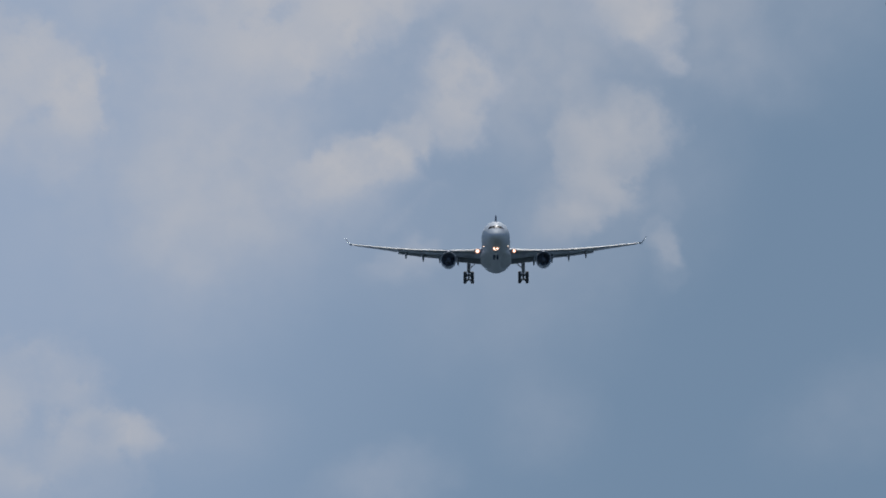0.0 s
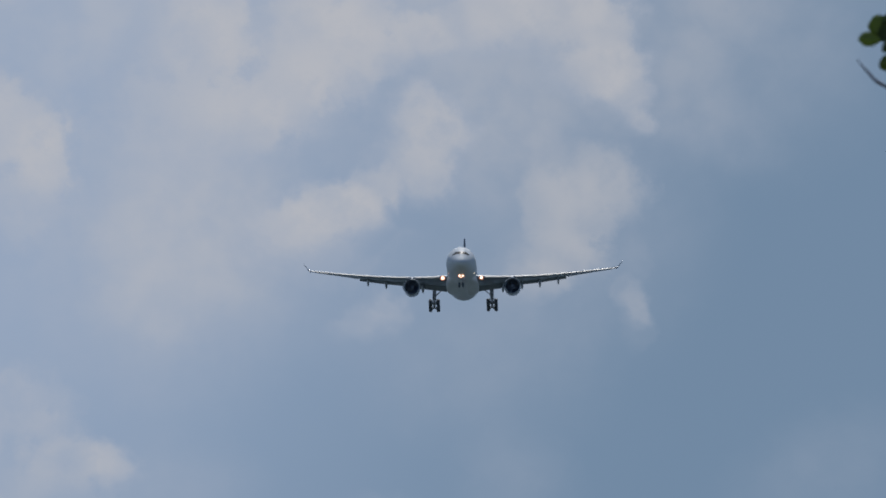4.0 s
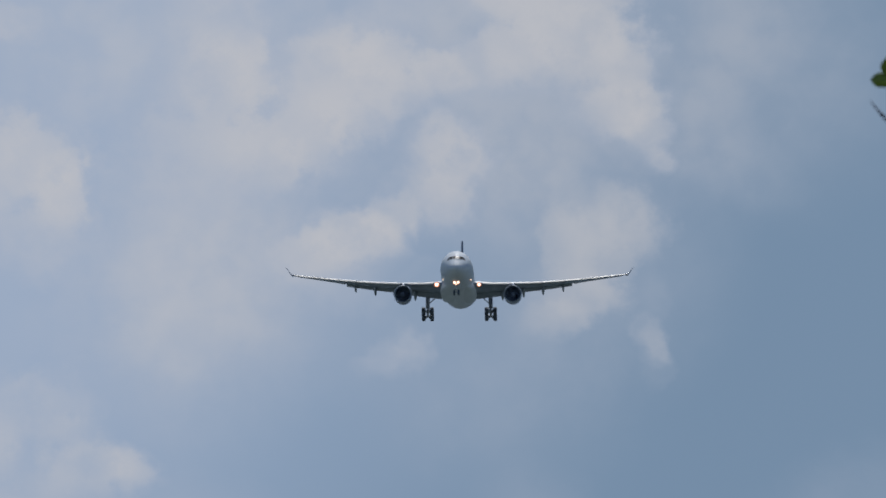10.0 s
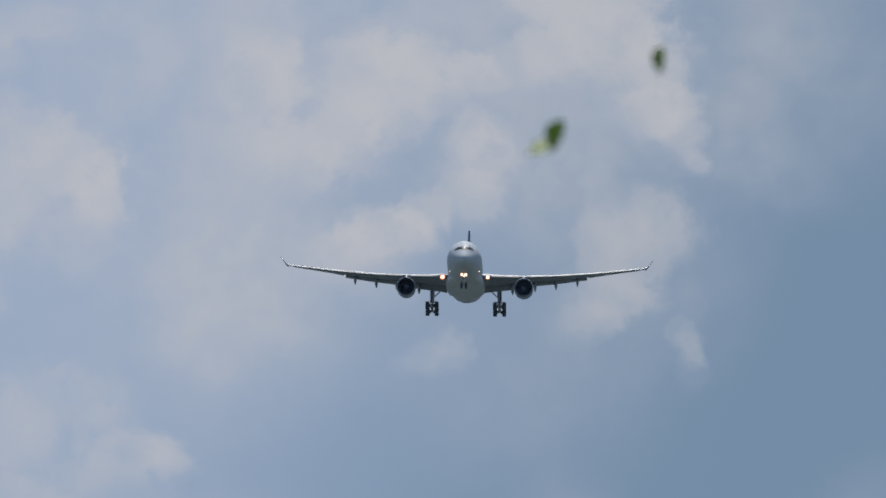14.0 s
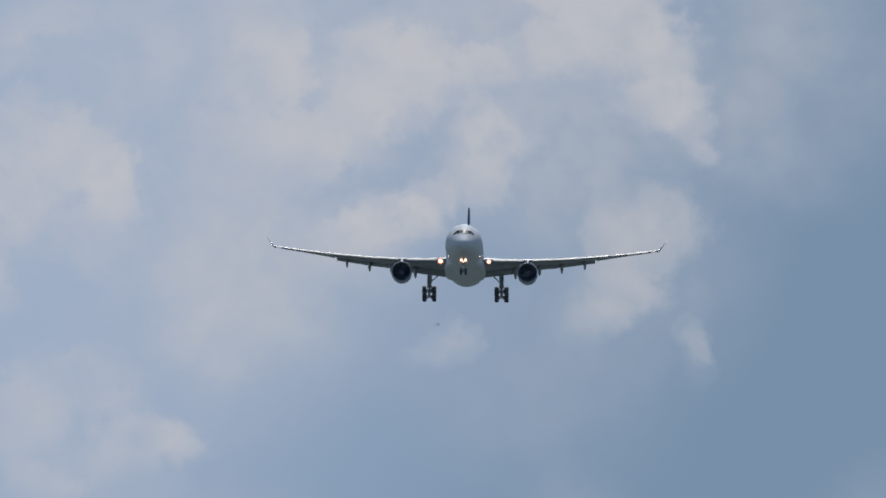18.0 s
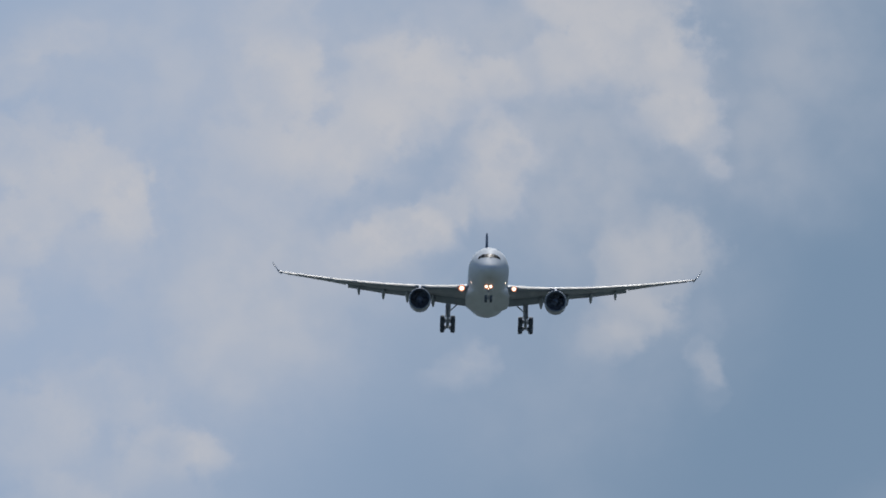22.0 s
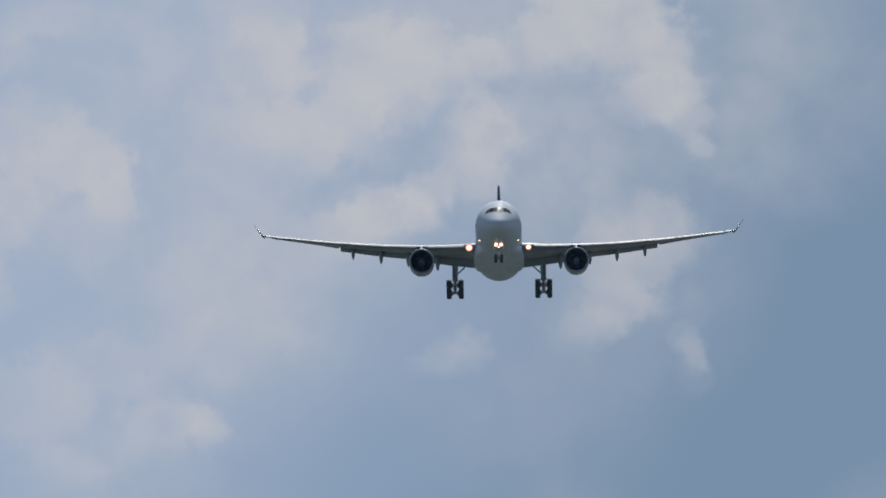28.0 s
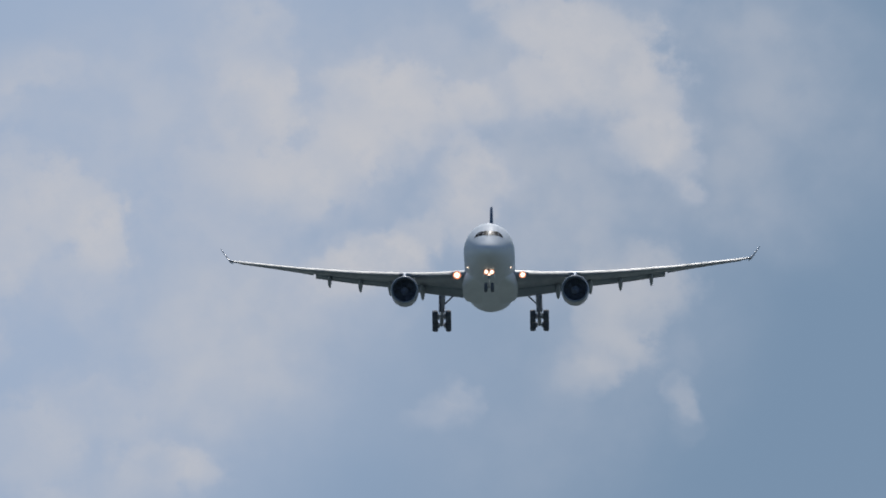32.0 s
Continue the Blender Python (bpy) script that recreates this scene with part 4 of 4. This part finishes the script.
def fly(ob, t, u0, v0, u1, v1, dist=100.0):
    """An insect on a straight line through two points of the view, a tenth of a second apart."""
    a, b = spot(u0 / 100, v0 / 100, dist), spot(u1 / 100, v1 / 100, dist)
    d = b - a
    m = pose(0, 0, 0, 0, 0, math.degrees(math.atan2(d.y, d.x)))
    far0, far1 = a - d * 14 + Vector((0, 0, 0.5)), b + d * 14 + Vector((0, 0, 0.4))
    walk(ob, [(0, Matrix.Translation(far0 - d * 3) @ m), (t - 1.0, Matrix.Translation(far0) @ m), (t, Matrix.Translation(a) @ m), (t + 0.1, Matrix.Translation(b) @ m),
              (t + 1.1, Matrix.Translation(far1) @ m), (32, Matrix.Translation(far1 + d * 3) @ m)])


def blow(ob, u, v, start, land, turn, dist=28.0):
    """A leaf leaves the crown, crosses the view in a gust and comes to rest on the ground."""
    tw = turn
    rows = [(0, Matrix.Translation(start) @ pose(0, 0, 0, 20, 10, tw)), (11.2, Matrix.Translation(start) @ pose(0, 0, 0, 20, 10, tw))]
    rows.append((12.6, Matrix.Translation((start.x - 0.4, 66, start.z + 0.3)) @ pose(0, 0, 0, 70, 20, tw + 40)))
    rows.append((13.5, Matrix.Translation((1.6, 36, 4.6)) @ pose(0, 0, 0, 10, 20, tw + 20)))
    for i, (a, b) in enumerate(zip(u, v)):
        rows.append((13.9 + 0.1 * i, Matrix.Translation(spot(a / 100, b / 100, dist)) @ pose(0, 0, 0, -48, -tw - 12 * i, 10 * i)))
    rows.append((15.6, Matrix.Translation((land[0] * 0.7, dist - 1, 2.2)) @ pose(0, 0, 0, -20, -20, 60)))
    rows.append((17.2, Matrix.Translation((land[0], land[1], 0.012)) @ pose(0, 0, 0, 0, 0, 80)))
    rows.append((32, Matrix.Translation((land[0], land[1], 0.012)) @ pose(0, 0, 0, 0, 0, 80)))
    walk(ob, rows)


def motions():
    walk(plane, [(t, Matrix.Translation(EYE + way(az, el) * d) @ pose(0, 0, 0, -pitch, roll, -yaw)) for t, az, el, d, roll, pitch, yaw in (
        (0, 0.1662, 3.3714, 4518, -0.34, 4.68, 0.22), (0.5, 0.1652, 3.3839, 4490, -0.50, 4.74, 0.27), (1, 0.1651, 3.3960, 4461, -0.64, 4.75, 0.40),
        (1.5, 0.1632, 3.4076, 4432, -1.10, 4.74, 0.41), (2, 0.1628, 3.4176, 4402, -1.51, 4.79, 0.50), (2.5, 0.1619, 3.4277, 4372, -1.16, 4.71, 0.46),
        (4.5, 0.1581, 3.4558, 4242, -0.38, 4.19, 1.05), (5, 0.1558, 3.4623, 4211, -0.05, 4.38, 0.98), (5.5, 0.1538, 3.4691, 4180, -0.23, 4.53, 1.01),
        (6, 0.1523, 3.4753, 4150, -0.75, 4.64, 1.16), (6.5, 0.1500, 3.4818, 4120, -1.50, 4.65, 1.34), (7, 0.1464, 3.4891, 4090, -2.39, 4.55, 1.47),
        (7.5, 0.1415, 3.4964, 4061, -2.82, 4.36, 1.54), (8, 0.1355, 3.5038, 4032, -2.76, 4.11, 1.56), (8.5, 0.1277, 3.5107, 4004, -2.35, 3.98, 1.47),
        (9, 0.1193, 3.5174, 3976, -1.57, 3.94, 1.40), (9.5, 0.1100, 3.5235, 3946, -0.71, 3.92, 1.27), (10, 0.1001, 3.5281, 3915, -0.11, 3.92, 1.19),
        (10.5, 0.0899, 3.5312, 3883, 0.29, 3.95, 1.08), (11, 0.0797, 3.5339, 3850, 0.50, 3.96, 1.02), (11.5, 0.0695, 3.5360, 3817, 0.24, 4.03, 0.90),
        (12, 0.0604, 3.5383, 3783, 0.13, 4.13, 0.90), (12.5, 0.0516, 3.5403, 3749, 0.30, 4.19, 0.87), (13, 0.0431, 3.5434, 3716, 0.48, 4.20, 0.81),
        (13.5, 0.0359, 3.5472, 3685, 0.54, 4.15, 0.81), (14, 0.0295, 3.5520, 3655, 0.67, 4.01, 0.81), (14.5, 0.0243, 3.5569, 3626, 0.55, 3.83, 0.77),
        (16.5, 0.0141, 3.5848, 3510, 0.67, 3.26, 0.66), (17, 0.0130, 3.5858, 3479, 0.69, 3.22, 0.73), (17.5, 0.0117, 3.5857, 3447, 0.70, 3.17, 0.70),
        (18, 0.0111, 3.5841, 3414, 0.71, 3.13, 0.74), (18.5, 0.0104, 3.5818, 3381, 0.55, 3.14, 0.68), (19, 0.0114, 3.5786, 3349, 0.70, 3.25, 0.71),
        (19.5, 0.0128, 3.5754, 3318, 0.89, 3.30, 0.63), (20, 0.0159, 3.5728, 3288, 1.05, 3.33, 0.54), (20.5, 0.0204, 3.5708, 3258, 1.18, 3.42, 0.42),
        (21, 0.0255, 3.5697, 3227, 1.28, 3.52, 0.16), (21.5, 0.0313, 3.5699, 3196, 1.47, 3.53, -0.16), (22, 0.0387, 3.5705, 3164, 1.13, 3.63, -0.42),
        (22.5, 0.0480, 3.5720, 3132, 0.29, 3.71, -0.56), (23, 0.0572, 3.5744, 3100, -0.88, 3.78, -0.66), (23.5, 0.0660, 3.5777, 3067, -1.63, 3.82, -0.64),
        (24, 0.0743, 3.5811, 3034, -1.94, 3.82, -0.55), (24.5, 0.0822, 3.5859, 3001, -2.19, 3.73, -0.40), (26.5, 0.1028, 3.6092, 2873, -1.77, 3.82, 0.15),
        (27, 0.1050, 3.6177, 2842, -1.50, 3.78, 0.19), (27.5, 0.1071, 3.6257, 2811, -1.07, 3.81, 0.24), (28, 0.1081, 3.6334, 2780, -0.67, 3.72, 0.24),
        (28.5, 0.1084, 3.6414, 2750, -0.49, 3.62, 0.18), (29, 0.1079, 3.6502, 2720, -0.51, 3.55, 0.14), (29.5, 0.1071, 3.6583, 2688, -0.73, 3.64, 0.16),
        (30, 0.1061, 3.6661, 2654, -0.87, 3.59, 0.16), (30.5, 0.1058, 3.6725, 2616, -0.95, 3.56, 0.25), (31, 0.1053, 3.6780, 2580, -1.00, 3.56, 0.29),
        (31.5, 0.1046, 3.6826, 2548, -1.04, 3.60, 0.31), (32, 0.1050, 3.6871, 2520, -0.35, 3.67, 0.44),
    )])
    # the clouds drift: seconds, and hundredths of the sky's grid to the right and down
    for ob, rows in (
            (high_cloud, ((0, 0, 0.02), (8, 0, 0.02), (14.5, 0, 0), (20, 0.02, -0.2), (27, 0.02, -0.36), (32, 0, -0.45))),
            (pale_cloud, ((0, 0.02, 0.15), (8, -0.05, 0.08), (14.5, 0, 0), (20, 0.15, -0.06), (27, 0.14, -0.14), (32, 0.14, -0.17))),
            (low_cloud, ((0, -0.3, 1.7), (8, -0.25, 0.75), (14.5, -0.2, 0.3), (20, 0, 0), (27, 0.42, -0.28), (32, 0.42, -0.44))),
            (puff_cloud, ((0, 0.04, 0.52), (8, 0.05, 0.2), (14.5, 0, 0), (20, -0.02, -0.28), (27, 0, -0.42), (32, -0.05, -0.5))),
            (wisp_cloud, ((0, -0.2, 0.12), (8, -0.15, 0.08), (14.5, 0, 0), (20, 0.06, -0.12), (27, 0.22, -0.1), (32, 0.24, -0.02)))):
        walk(ob, [(t, pose(*EYE, -math.degrees(v * 100 / FOCUS), 0, -math.degrees(u * 100 / FOCUS))) for t, u, v in rows])
    # the tree leans a little in the wind
    walk(leafy, [(t, pose(4.6, FAR + 0.3, 0, 0, lean, 0)) for t, lean in (
        (0, .22), (1.2, .12), (2.5, .2), (3.5, .27), (4.5, .30), (5, .40), (5.5, .31), (6, .20), (6.5, .265), (7, .15), (7.5, .0), (8, .0), (8.5, .1), (9, .13), (9.5, .05), (10.5, .15),
        (12, .0), (14, .2), (15, .32), (16, .36), (17, .3), (18, .2), (20, .03), (22, .2), (24, .05), (26, .17), (28, .02), (30, .15), (32, .05))])
    blow(leaf_a, (480, 180, -139, -658, -1250), (-480, -200, -8, 33, 100), Vector((4.2, 79.3, 7.9)), (-4.5, 26.8), 62)
    blow(leaf_b, (690, 366, 22, -278, -759), (-680, -334, -32, 89, 57), Vector((4.9, 79.2, 8.2)), (-3.8, 27.1), 80)
    blow(leaf_c, (450, 148, -160, -700, -1330), (-455, -180, 8, 60, 140), Vector((4.5, 79.1, 7.6)), (-4.9, 26.4), 15)
    fly(insects[0], 17.9, -360, 190, -41, 135)
    fly(insects[1], 20.5, -321, -312, -590, -108)
    fly(insects[2], 23.9, 60, -470, 228, -279)


motions()
